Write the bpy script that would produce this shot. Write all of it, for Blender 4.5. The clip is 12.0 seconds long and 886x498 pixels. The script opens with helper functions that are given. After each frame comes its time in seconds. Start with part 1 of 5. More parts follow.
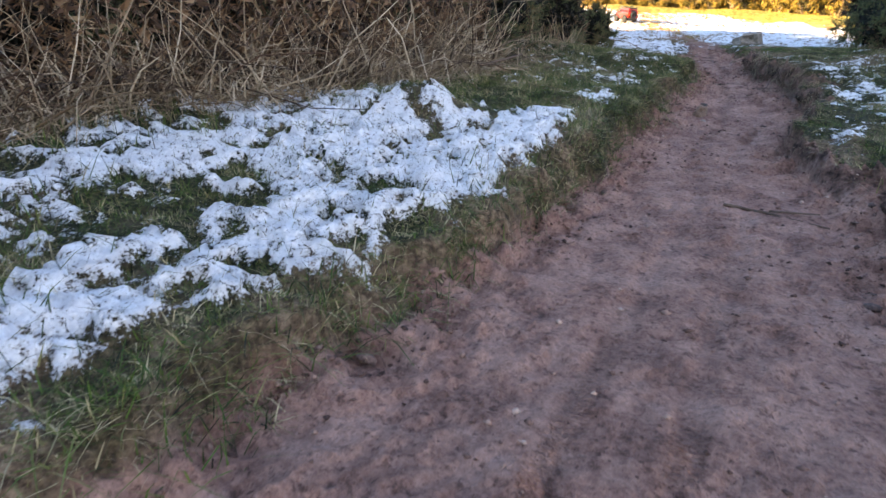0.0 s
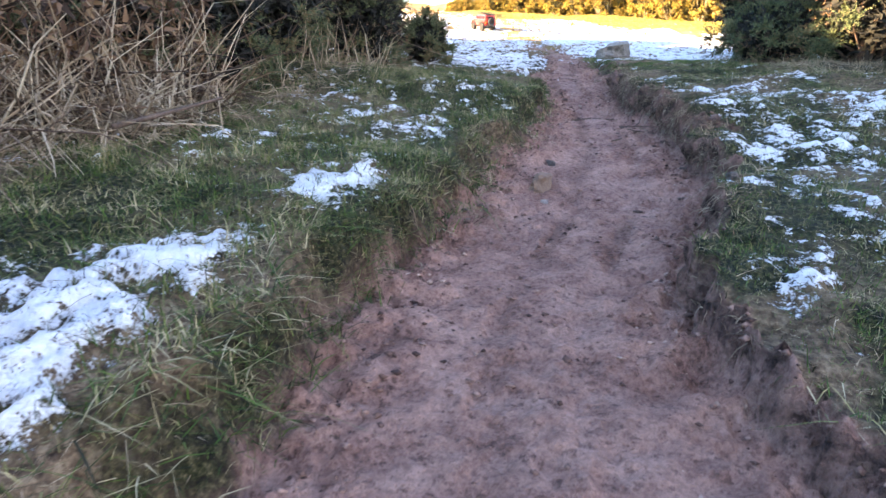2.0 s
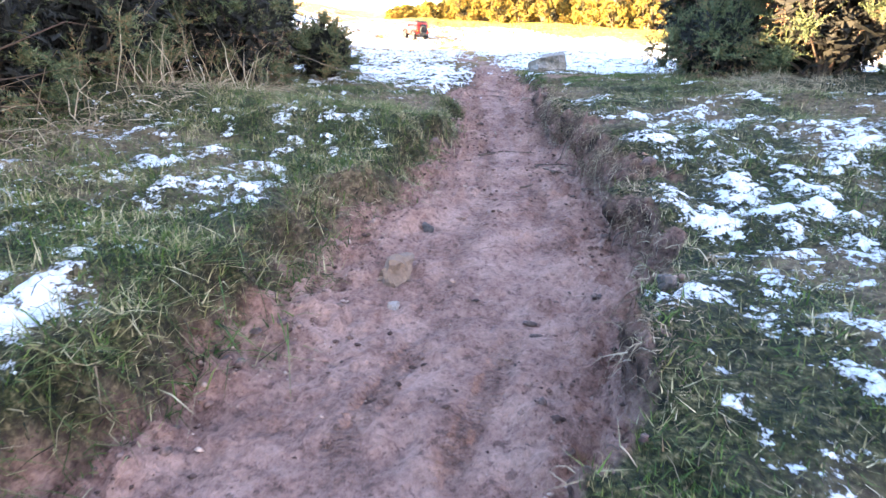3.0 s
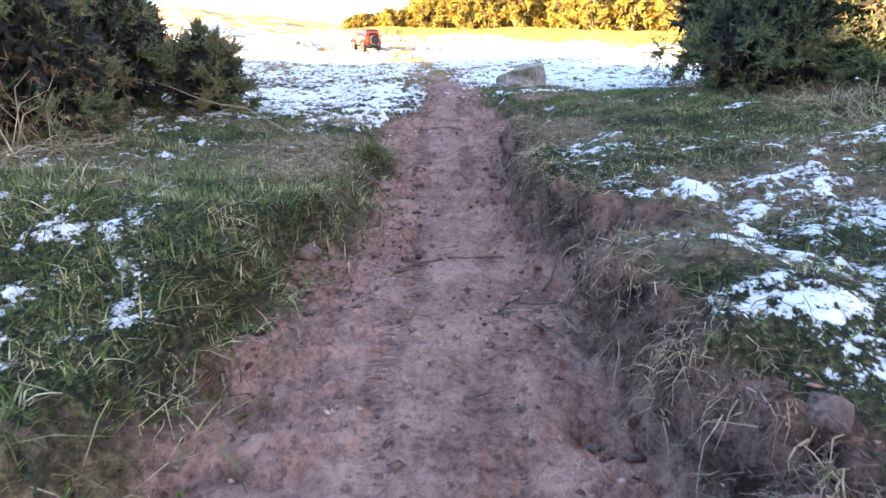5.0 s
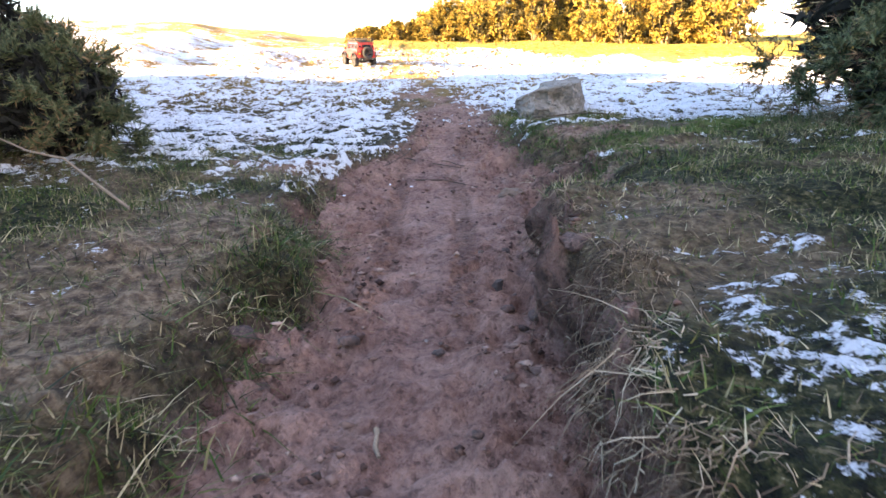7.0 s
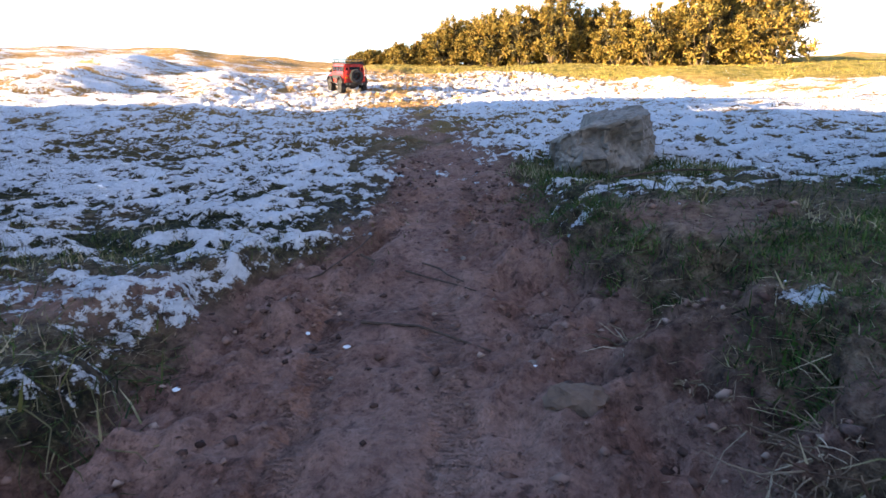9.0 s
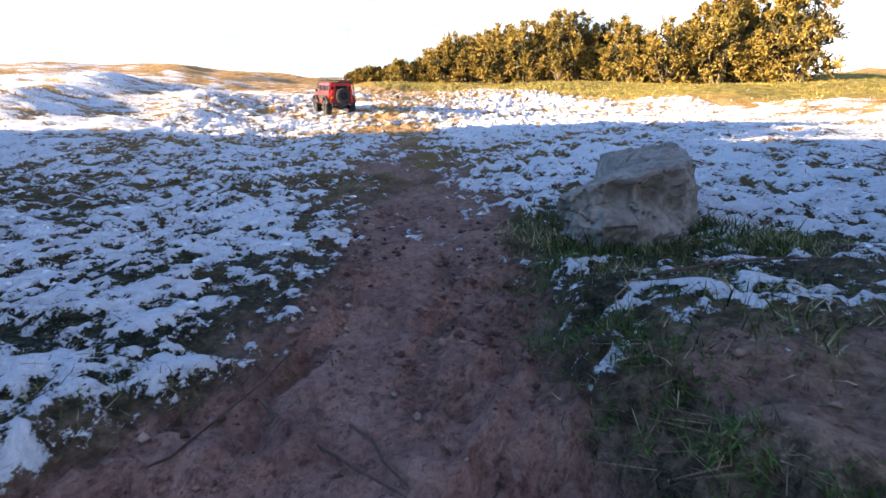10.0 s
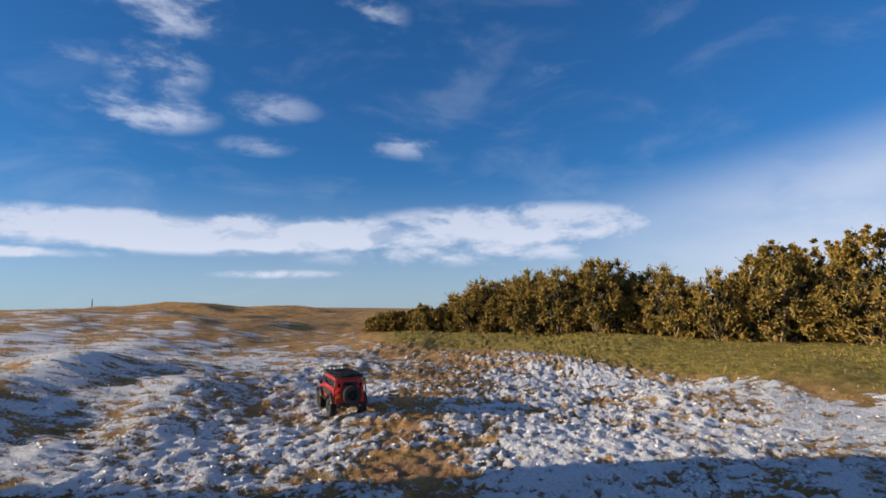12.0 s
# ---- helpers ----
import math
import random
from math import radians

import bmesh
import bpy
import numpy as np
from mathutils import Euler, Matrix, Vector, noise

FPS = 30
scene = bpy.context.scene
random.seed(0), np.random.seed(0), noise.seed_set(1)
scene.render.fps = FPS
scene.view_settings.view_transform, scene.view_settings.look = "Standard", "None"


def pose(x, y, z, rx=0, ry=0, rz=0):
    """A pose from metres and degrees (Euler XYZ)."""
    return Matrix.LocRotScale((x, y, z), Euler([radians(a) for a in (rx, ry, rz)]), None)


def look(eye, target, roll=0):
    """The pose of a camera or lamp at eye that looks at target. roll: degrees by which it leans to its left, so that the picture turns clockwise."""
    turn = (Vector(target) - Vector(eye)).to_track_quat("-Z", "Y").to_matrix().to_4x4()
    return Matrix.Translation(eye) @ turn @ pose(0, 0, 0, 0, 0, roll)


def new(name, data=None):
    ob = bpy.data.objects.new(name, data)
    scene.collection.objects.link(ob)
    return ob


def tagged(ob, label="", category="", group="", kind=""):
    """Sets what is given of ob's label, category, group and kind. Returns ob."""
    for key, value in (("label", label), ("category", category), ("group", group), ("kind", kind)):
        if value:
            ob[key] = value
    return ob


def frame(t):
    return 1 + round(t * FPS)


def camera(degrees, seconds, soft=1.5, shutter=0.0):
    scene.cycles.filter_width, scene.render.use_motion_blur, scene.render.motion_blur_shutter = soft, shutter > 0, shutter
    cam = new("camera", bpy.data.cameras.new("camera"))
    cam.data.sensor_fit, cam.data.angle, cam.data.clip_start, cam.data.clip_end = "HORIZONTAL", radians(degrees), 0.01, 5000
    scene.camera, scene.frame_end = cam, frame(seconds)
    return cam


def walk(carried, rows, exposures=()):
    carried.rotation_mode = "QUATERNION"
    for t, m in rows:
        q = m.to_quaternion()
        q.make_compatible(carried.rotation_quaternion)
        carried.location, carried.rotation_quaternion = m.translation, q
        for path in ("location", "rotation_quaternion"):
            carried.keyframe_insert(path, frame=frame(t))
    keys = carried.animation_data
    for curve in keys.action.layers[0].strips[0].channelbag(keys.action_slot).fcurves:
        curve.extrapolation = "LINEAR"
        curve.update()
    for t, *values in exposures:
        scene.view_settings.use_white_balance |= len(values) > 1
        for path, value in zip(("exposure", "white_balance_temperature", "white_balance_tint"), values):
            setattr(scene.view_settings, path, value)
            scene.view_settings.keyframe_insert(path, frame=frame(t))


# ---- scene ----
cam = camera(76.0, 12.0, 1.5, 0.1)
# the plan is drawn with the model car 0.46 m long; SIZE brings it to its true 0.58 m
SIZE = 1.26
PATH = [
    (0, (0.746, 2.848, 0.433), (0.113, 4.587, -0.324), 1.3),
    (0.5, (0.721, 3.272, 0.502), (0.118, 5.025, -0.249), 0.9),
    (1, (0.838, 3.7, 0.484), (0.292, 5.475, -0.259), 0.5),
    (1.5, (0.878, 4.094, 0.475), (0.433, 5.898, -0.264), 0.6),
    (2, (0.967, 4.484, 0.464), (0.655, 6.319, -0.268), 0.9),
    (2.5, (1.119, 4.851, 0.482), (0.896, 6.704, -0.237), 0.9),
    (3, (1.203, 5.217, 0.478), (1.018, 7.078, -0.23), 0.9),
    (3.2, (1.198, 5.37, 0.491), (1.022, 7.232, -0.217), 0.7),
    (4.8, (1.307, 6.269, 0.471), (1.174, 8.144, -0.211), -1.3),
    (5, (1.295, 6.39, 0.478), (1.162, 8.265, -0.204), -1.1),
    (5.5, (1.308, 6.669, 0.48), (1.176, 8.548, -0.194), -1.1),
    (6, (1.297, 6.926, 0.438), (1.156, 8.81, -0.218), -1.1),
    (6.5, (1.269, 7.194, 0.435), (1.106, 9.081, -0.208), -1.1),
    (7, (1.302, 7.435, 0.439), (1.12, 9.325, -0.189), -1.1),
    (7.2, (1.296, 7.556, 0.421), (1.098, 9.45, -0.191), -0.9),
    (8.8, (1.277, 8.296, 0.427), (1.058, 10.204, -0.133), -1.6),
    (9, (1.27, 8.378, 0.424), (1.046, 10.289, -0.121), -1.5),
    (9.5, (1.272, 8.58, 0.437), (1.037, 10.497, -0.08), -1.4),
    (10, (1.296, 8.809, 0.463), (1.051, 10.73, -0.035), -1.4),
    (10.5, (1.275, 9.037, 0.502), (1.019, 10.963, 0.029), -1.5),
    (11, (1.238, 9.282, 0.577), (0.971, 11.218, 0.152), -1.4),
    (11.5, (1.215, 9.508, 0.805), (0.94, 11.484, 0.664), -1.2),
    (12, (1.164, 9.596, 0.906), (0.849, 11.556, 1.149), -1.3),
]
EXPO = [(0, 3.92, 7900, 11), (0.6, 3.84, 7000, 7), (1.5, 4.02, 7400, 13), (2.0, 4.52, 7400, 13), (2.6, 5.12, 7400, 13), (3.2, 5.15, 7400, 14), (4.8, 4.80, 7600, 13), (6.0, 4.61, 8000, 15), (7.2, 4.28, 8400, 17), (8.8, 3.24, 7100, 14), (10.5, 2.74, 6250, 13), (11.2, 2.06, 6500, 14), (12, 1.08, 5700, 10)]
walk(cam, [(t, look(Vector(eye) * SIZE, Vector(target) * SIZE, roll)) for t, eye, target, roll in PATH], EXPO)

# ---- daylight: low winter sun from the left, blue sky with a band of cloud ----
SUN_TO = Vector((0.83, 0.28, -0.20)).normalized()
world = bpy.data.worlds.new("sky")
scene.world = world
world.use_nodes = True
wn, wl = world.node_tree.nodes, world.node_tree.links
bg = wn["Background"]
sky = wn.new("ShaderNodeTexSky")
sky.sky_type, sky.sun_disc = "NISHITA", False
sky.sun_elevation = math.asin(-SUN_TO.z)
sky.sun_rotation = math.atan2(-SUN_TO.x, -SUN_TO.y)
sky.air_density, sky.dust_density, sky.ozone_density = 1.0, 0.6, 1.5


def wnode(kind, **values):
    n = wn.new(kind)
    for key, value in values.items():
        n.inputs[key].default_value = value
    return n


def wmath(op, a, b):
    n = wn.new("ShaderNodeMath")
    n.operation = op
    for k, v in enumerate((a, b)):
        if isinstance(v, (int, float)):
            n.inputs[k].default_value = v
        else:
            wl.new(v, n.inputs[k])
    return n.outputs[0]


def wrange(value, a, b, c=0.0, d=1.0):
    n = wn.new("ShaderNodeMapRange")
    n.interpolation_type = "SMOOTHSTEP"
    wl.new(value, n.inputs[0])
    for k, v in enumerate((a, b, c, d)):
        n.inputs[k + 1].default_value = v
    return n.outputs[0]


wco = wn.new("ShaderNodeTexCoord")
sep = wn.new("ShaderNodeSeparateXYZ")
wl.new(wco.outputs["Generated"], sep.inputs[0])
height = sep.outputs[2]
bearing = wmath("ARCTAN2", sep.outputs[0], sep.outputs[1])
flat_co = wn.new("ShaderNodeMapping")
flat_co.inputs["Scale"].default_value = (1.0, 1.0, 2.4)
wl.new(wco.outputs["Generated"], flat_co.inputs[0])
puff = wnode("ShaderNodeTexNoise", Scale=9.0, Detail=7.0, Roughness=0.60, Distortion=0.25)
wl.new(flat_co.outputs[0], puff.inputs["Vector"])
wisp = wnode("ShaderNodeTexNoise", Scale=4.6, Detail=7.0, Roughness=0.58, Distortion=0.4)
wl.new(flat_co.outputs[0], wisp.inputs["Vector"])

# clouds by bearing, height, half width, half height and thickness
CLOUDS = [(-.64, .470, .15, .060, .72), (-.64, .39, .10, .065, .66), (-.655, .325, .14, .040, .74), (-.76, .388, .07, .025, .40), (-.455, .348, .11, .036, .50),
          (-.48, .289, .09, .022, .52), (-.195, .300, .14, .034, .60), (-.28, .49, .09, .05, .50), (.0, .402, .12, .022, .36), (-.55, .146, .64, .042, 1.25),
          (-.05, .155, .36, .052, 1.05), (-.80, .108, .18, .012, .95), (-.44, .080, .14, .011, .70), (-.1, .115, .44, .032, .70)]
thick = None
for at, up, wide, tall, much in CLOUDS:
    u = wmath("DIVIDE", wmath("SUBTRACT", bearing, at), wide)
    v = wmath("DIVIDE", wmath("SUBTRACT", height, up), tall)
    blob = wmath("SUBTRACT", 1.0, wmath("ADD", wmath("MULTIPLY", u, u), wmath("MULTIPLY", v, v)))
    blob = wmath("MULTIPLY", wmath("MAXIMUM", blob, 0.0), much)
    thick = blob if thick is None else wmath("MAXIMUM", thick, blob)
heap_cloud = wrange(wmath("MULTIPLY", thick, wmath("ADD", wrange(puff.outputs[0], 0.34, 0.66), wrange(thick, 0.35, 1.0, 0.14, 0.50))), 0.10, 0.95, 0.0, 0.74)
# a thin veil rising to the right
veil = wmath("MULTIPLY", wrange(bearing, -.15, .60), wrange(wmath("SUBTRACT", height, wmath("MULTIPLY", bearing, 0.12)), 0.235, 0.12))
veil = wmath("MULTIPLY", veil, wrange(wisp.outputs[0], 0.25, 0.62, 0.35, 0.62))
# high cloud, thickened out of view only to whiten light in the shade
fill_cloud = wmath("MULTIPLY", wrange(wisp.outputs[0], 0.50, 0.78), wmath("MAXIMUM", wrange(wmath("ABSOLUTE", wmath("ADD", bearing, 0.15), 0.0), 0.8, 1.1, 0.12, 0.55), wrange(height, 0.5, 0.7, 0.0, 0.55)))
fill_cloud = wmath("MAXIMUM", fill_cloud, wrange(height, 0.52, 0.80, 0.0, 0.13))
haze = wmath("MULTIPLY", wrange(height, 0.26, 0.0), 0.45)
cloud = wmath("MINIMUM", wmath("ADD", wmath("MAXIMUM", wmath("MAXIMUM", heap_cloud, veil), fill_cloud), haze), 1.0)
tint = wn.new("ShaderNodeMix")
tint.data_type, tint.blend_type = "RGBA", "MULTIPLY"
tint.inputs[0].default_value = 1.0
wl.new(sky.outputs[0], tint.inputs[6])
tint.inputs[7].default_value = (0.35, 0.80, 1.30, 1)
over = wn.new("ShaderNodeMix")
over.data_type = "RGBA"
wl.new(cloud, over.inputs[0])
wl.new(tint.outputs[2], over.inputs[6])
over.inputs[7].default_value = (8.0, 7.9, 8.3, 1)
wl.new(over.outputs[2], bg.inputs[0])
bg.inputs[1].default_value = 0.043

sun_data = bpy.data.lights.new("sun", "SUN")
sun_data.energy, sun_data.angle, sun_data.color = 3.95, radians(0.6), (1.0, 0.75, 0.46)
sun = new("sun", sun_data)
sun.matrix_world = look((-20, -9, 8), Vector((-20, -9, 8)) + SUN_TO)

# ---- numbers of the ground ----
PATH_Y = [-5, 2, 4.87, 6.3, 7.25, 8, 8.7, 9.25, 9.56, 10.1, 11, 12, 13, 14, 15.2, 16.2, 18, 25, 100, 400]
PATH_Z = [-.20, -.16, -.137, -.06, .02, .03, .06, .10, .145, .2, .285, .335, .40, .48, .54, .62, .72, .92, 2.0, 3.4]
LEFT_Y = [-5, 3.0, 3.6, 4.1, 5.0, 5.6, 6.1, 6.6, 7.0, 7.5, 7.85, 8.1, 8.5, 8.8, 9.2, 9.4, 9.6, 10, 40]
LEFT_X = [-.2, .15, .28, .39, .57, .63, .76, .82, .94, .99, 1.03, .98, .96, .87, .85, .92, .98, .95, .9]
RIGHT_Y = [-5, 3.0, 4.0, 4.9, 5.15, 5.32, 5.6, 6.2, 6.6, 6.82, 6.98, 7.12, 7.28, 7.36, 7.44, 7.55, 7.75, 8.0, 8.4, 8.7, 8.9, 9.1, 9.3, 9.5, 9.9, 40]
RIGHT_X = [1.2, 1.3, 1.36, 1.45, 1.42, 1.33, 1.32, 1.48, 1.54, 1.58, 1.53, 1.505, 1.50, 1.53, 1.54, 1.485, 1.43, 1.43, 1.41, 1.45, 1.45, 1.38, 1.31, 1.26, 1.19, 1.2]


def vnoise(x, y, seed=0):
    """Smooth value noise in 0..1 on arrays."""
    table = np.random.RandomState(seed).rand(256, 256)
    xi, yi = np.floor(x).astype(int), np.floor(y).astype(int)
    u, v = x - xi, y - yi
    u, v = u * u * (3 - 2 * u), v * v * (3 - 2 * v)
    a, b = table[xi % 256, yi % 256], table[(xi + 1) % 256, yi % 256]
    c, d = table[xi % 256, (yi + 1) % 256], table[(xi + 1) % 256, (yi + 1) % 256]
    return (a * (1 - u) + b * u) * (1 - v) + (c * (1 - u) + d * u) * v


def fbm(x, y, scale, octaves=4, seed=0):
    out, amp, total = 0.0, 1.0, 0.0
    for k in range(octaves):
        out = out + amp * vnoise(x * scale + 17.3 * k, y * scale - 9.1 * k, seed + k)
        total += amp
        scale, amp = scale * 2.1, amp * 0.5
    return out / total


def smooth(a, b, x):
    t = np.clip((x - a) / (b - a), 0, 1)
    return t * t * (3 - 2 * t)


def ramp(x, xs, ys):
    return np.interp(x, xs, ys)


SNOW_SPOTS = [(.27, 4.32, .13, .22), (-.04, 4.50, .20, .10), (.26, 4.60, .10, .12), (-.36, 3.80, .20, -.22), (-.18, 3.48, .14, .14), (.05, 3.95, .16, .10), (.12, 3.42, .17, -.30), (.0, 3.22, .14, .04), (.0, 5.62, .30, -.20), (-1.25, 5.3, .3, .12), (.26, 4.95, .24, .17), (.36, 5.38, .13, .16), (.45, 5.90, .17, .17), (.44, 6.66, .17, .16),
              (.80, 7.08, .11, .22), (1.50, 5.6, .09, .22), (1.85, 7.2, .28, .09), (1.55, 7.85, .09, .08), (1.60, 6.80, .12, -.20), (.88, 8.58, .06, .2), (1.62, 9.25, .26, -.16), (1.48, 9.57, .06, .16), (1.56, 9.52, .07, .14), (1.66, 7.72, .13, .07)]


# small patches of snow left on the banks
SNOW_PATCHES = [(.88, 7.88, .025, .30), (.90, 8.36, .03, .26), (.85, 8.62, .04, .22), (1.56, 7.82, .06, .22), (1.62, 7.90, .05, .16), (1.60, 7.54, .05, .24), (1.56, 7.60, .04, .18), (1.60, 7.00, .035, .22), (1.68, 6.97, .05, .24), (1.66, 7.20, .07, .13), (1.63, 7.54, .05, .16), (1.73, 7.53, .06, .18),
                (1.44, 5.53, .05, .20), (1.54, 5.68, .05, .22), (1.50, 5.84, .04, .26), (2.26, 7.2, .25, .10), (1.73, 5.79, .06, .16), (.54, 5.69, .09, .30), (.44, 5.80, .10, .20), (.22, 6.61, .10, .24), (.60, 6.53, .08, .14), (.55, 5.90, .08, .26)]


LITTER_SPOTS = [(.72, 8.25, .12), (.70, 8.65, .10), (.78, 7.98, .11), (.82, 8.12, .09), (.80, 8.40, .11), (1.54, 9.28, .09), (1.77, 8.95, .10), (1.62, 8.4, .08), (1.48, 9.3, .08), (1.55, 8.85, .10)]


def past_meadow(x, y):
    """How far a place lies beyond the near edge of the green strip before the hedge."""
    return y - ramp(x, [-1.5, -.4, .9, 1.7, 2.5, 3.3, 5.0, 8.0], [17.5, 15.5, 15.2, 14.35, 13.65, 13.3, 12.9, 12.4])


def ground_parts(x, y):
    """Height, snow and bare-earth share and greenness of the ground at x, y."""
    x, y = np.asarray(x, float), np.asarray(y, float)
    floor = ramp(y, PATH_Y, PATH_Z)
    wob = 0.13 * (fbm(x, y, 3.0, 3, 5) - 0.5) + 0.12 * (fbm(x, y, 10.0, 3, 6) - 0.5)
    near = smooth(10.5, 9.0, y)
    left = ramp(y, LEFT_Y, LEFT_X) + wob - x           # > 0 outside the rut on the left
    right = x - ramp(y, RIGHT_Y, RIGHT_X) - wob
    bank_l = ramp(y, [2, 3.6, 5, 6, 8.3, 9.0, 9.6], [.08, .08, .13, .13, .12, .05, 0])
    bank_r = ramp(y, [3, 4.5, 5.4, 6.2, 8.4, 9.0, 9.4, 10], [.05, .06, .10, .14, .145, .11, .08, 0])
    bank_l = bank_l * (.62 + .8 * vnoise(x * .3, y * 2.3, 8))
    bank_r = bank_r * (.70 + .6 * vnoise(x * .3, y * 2.7, 9))
    steep_l, steep_r = 0.06 + 0.09 * vnoise(x * 4, y * 4, 3), 0.034 + 0.055 * vnoise(x * 5, y * 5, 4) + 0.13 * smooth(8.45, 8.85, y)
    slump = .055 * (np.exp(-((y - 7.42) / .055) ** 2) + np.exp(-((y - 6.82) / .08) ** 2))     # crumbled stretches of the bank
    steep_r = steep_r + slump
    up_l, up_r = smooth(-0.02, 1, left / steep_l), smooth(-0.02, 1, right / steep_r)
    z = floor + bank_l * up_l + bank_r * up_r
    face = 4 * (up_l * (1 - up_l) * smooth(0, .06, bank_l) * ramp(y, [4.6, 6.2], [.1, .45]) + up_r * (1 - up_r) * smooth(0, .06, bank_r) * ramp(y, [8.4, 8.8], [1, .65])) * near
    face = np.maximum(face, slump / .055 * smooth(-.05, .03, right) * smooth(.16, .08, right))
    z += (.085 + .5 * slump) * face * (fbm(x, y, 20.0, 3, 25) - 0.5)
    lip = near * (np.exp(-((right - .10) / .07) ** 2) * smooth(5.6, 6.2, y) + .5 * np.exp(-((left - .09) / .06) ** 2))
    z += 0.075 * lip * (fbm(x, y, 8.0, 3, 27) - 0.42)
    z += near * (0.07 * np.clip(left, 0, 2) + 0.05 * np.clip(right, 0, 2))
    far = smooth(9.6, 12.0, y)
    z += far * 0.10 * np.clip(0.1 - x, 0, 5) * smooth(40, 14, y)
    z += far * 0.26 * (fbm(x, y, 0.62, 3, 40) - 0.5) * (1 - .88 * np.exp(-((x - .8) / 1.9) ** 4) * smooth(13.0, 12.0, y))
    for mx, my, mr, mh in ((-.86, 12.62, .22, .06), (-1.75, 12.78, .30, .075), (-1.62, 11.75, .36, .09), (-.62, 12.02, .16, .03)):
        along, across = (x - mx) * .95 + (y - my) * .32, (y - my) * .95 - (x - mx) * .32
        z += mh * np.exp(-(along / mr) ** 2 - (across / (mr * 1.3)) ** 2)
    z += smooth(15, 19, y) * 0.22 * (fbm(x, y, 0.7, 3, 47) - 0.5)
    z += smooth(20, 60, y) * 1.8 * (fbm(x, y, 0.03, 3, 44) - 0.5)
    z += smooth(-6, -30, x) * smooth(15, 50, y) * 0.9
    ragged = 0.05 * (fbm(x, y, 16.0, 2, 29) - 0.5)
    grass = np.maximum(smooth(0.0, 0.05, left + ragged), smooth(.72, 1.02, (right + .6 * ragged) / np.clip(steep_r, .05, .08 + slump)))
    z += .10 * np.exp(-((x + .16) / .20) ** 2 - ((y - 5.02) / .16) ** 2)
    # broken earth, trodden lumps
    lump = fbm(x, y, 14.0, 3, 11)
    rut = smooth(-0.22, 0.02, np.maximum(left, right))
    z += near * (1 - grass) * (0.012 + 0.045 * rut) * (lump - 0.5) * 2
    z += near * (1 - grass) * 0.014 * (fbm(x, y, 5.0, 2, 31) - 0.5)
    # scuffed crumbs and dents
    scuff = smooth(.36, .62, fbm(x, y, 4.0, 2, 37))
    z += near * (1 - grass) * (.003 + .007 * scuff + .008 * rut) * (fbm(x, y, 46.0, 2, 39) - .5) * 2
    z += near * (1 - grass) * (0.005 + 0.020 * rut) * (np.abs(fbm(x, y, 26.0, 2, 35) - 0.5) * -3 + 0.6)
    aside = smooth(4.2, 2.8, np.abs(x - .9))          # fine relief only beside the path
    z += grass * near * aside * (0.045 * (fbm(x, y, 6.0, 3, 21) - 0.5) + 0.022 * (fbm(x, y, 21.0, 2, 23) - 0.5))
    # snow
    lumpy = smooth(5.7, 5.1, y)
    n = (.40 - .04 * lumpy) * fbm(x, y, 3.2, 3, 60) + (1 - lumpy) * .60 * fbm(x, y, 21.0, 3, 70) + lumpy * .64 * fbm(x, y, 19.0, 2, 70)
    n = n + smooth(8.5, 9.6, y) * (0.62 * fbm(x, y * 1.4, 44.0, 3, 75) + 0.32 * fbm(x, y * 1.4, 8.0, 3, 77) - 0.47)
    d_left = ramp(y, [2, 3.2, 4.0, 5.1, 5.5, 6.2, 7.0, 7.6, 8.4, 8.75, 9.1, 9.4], [.46, .50, .545, .55, .41, .37, .35, .27, .28, .40, .49, .55])
    d_left = d_left - 0.36 * smooth(0.27, 0.03, left) * smooth(8.9, 8.4, y) - 0.14 * smooth(1.0, 1.5, left) * near
    d_right = ramp(y, [4, 5.0, 5.8, 6.3, 6.9, 7.3, 7.9, 8.3, 9.2, 9.5, 10], [.2, .33, .33, .42, .35, .355, .33, .24, .28, .40, .54])
    d_right = d_right - 0.25 * smooth(0.16, 0.0, right) * near - 0.15 * smooth(1.3, 2.0, right) * near
    for bx, by, br, bw in SNOW_SPOTS + SNOW_PATCHES:
        bump = bw * np.exp(-((x - bx) ** 2 + (y - by) ** 2) / br ** 2)
        d_left, d_right = d_left + bump, d_right + bump
    dens = np.where(left > right, d_left, d_right)
    dens = dens * grass - 0.25 * (1 - grass)
    trail = np.exp(-((x - ramp(y, [9, 10, 11, 12, 13, 15], [1.15, 1.1, .85, .6, .45, .3])) / ramp(y, [9, 10.3, 12, 15], [.20, .20, .27, .4])) ** 2)
    d_far = ramp(y, [9, 10, 12, 14, 15.5, 18, 30], [.50, .57, .60, .55, .42, .30, .22])
    d_far = d_far - trail * ramp(y, [9, 10.2, 11, 13, 16], [.55, .30, .24, .24, .1])
    d_far = d_far - 0.45 * smooth(-.25, .25, past_meadow(x, y) + .5 * (fbm(x, y, 2.4, 3, 49) - .5))
    d_far = d_far - 0.22 * smooth(0.6, 0.0, np.hypot(x - 1.62, y - 9.75) / 0.8) - 0.25 * smooth(.24, .12, np.hypot(x - 1.46, y - 9.92))
    dens = dens * (1 - smooth(9.2, 10.0, y)) + d_far * smooth(9.2, 10.0, y)
    margin = np.minimum(np.clip(n - (1 - dens), -.9, .4), .085 + .315 * (1 - lumpy))
    margin = margin - .35 * (1 - aside) * near
    snow = smooth(-0.05, 0.06, margin)
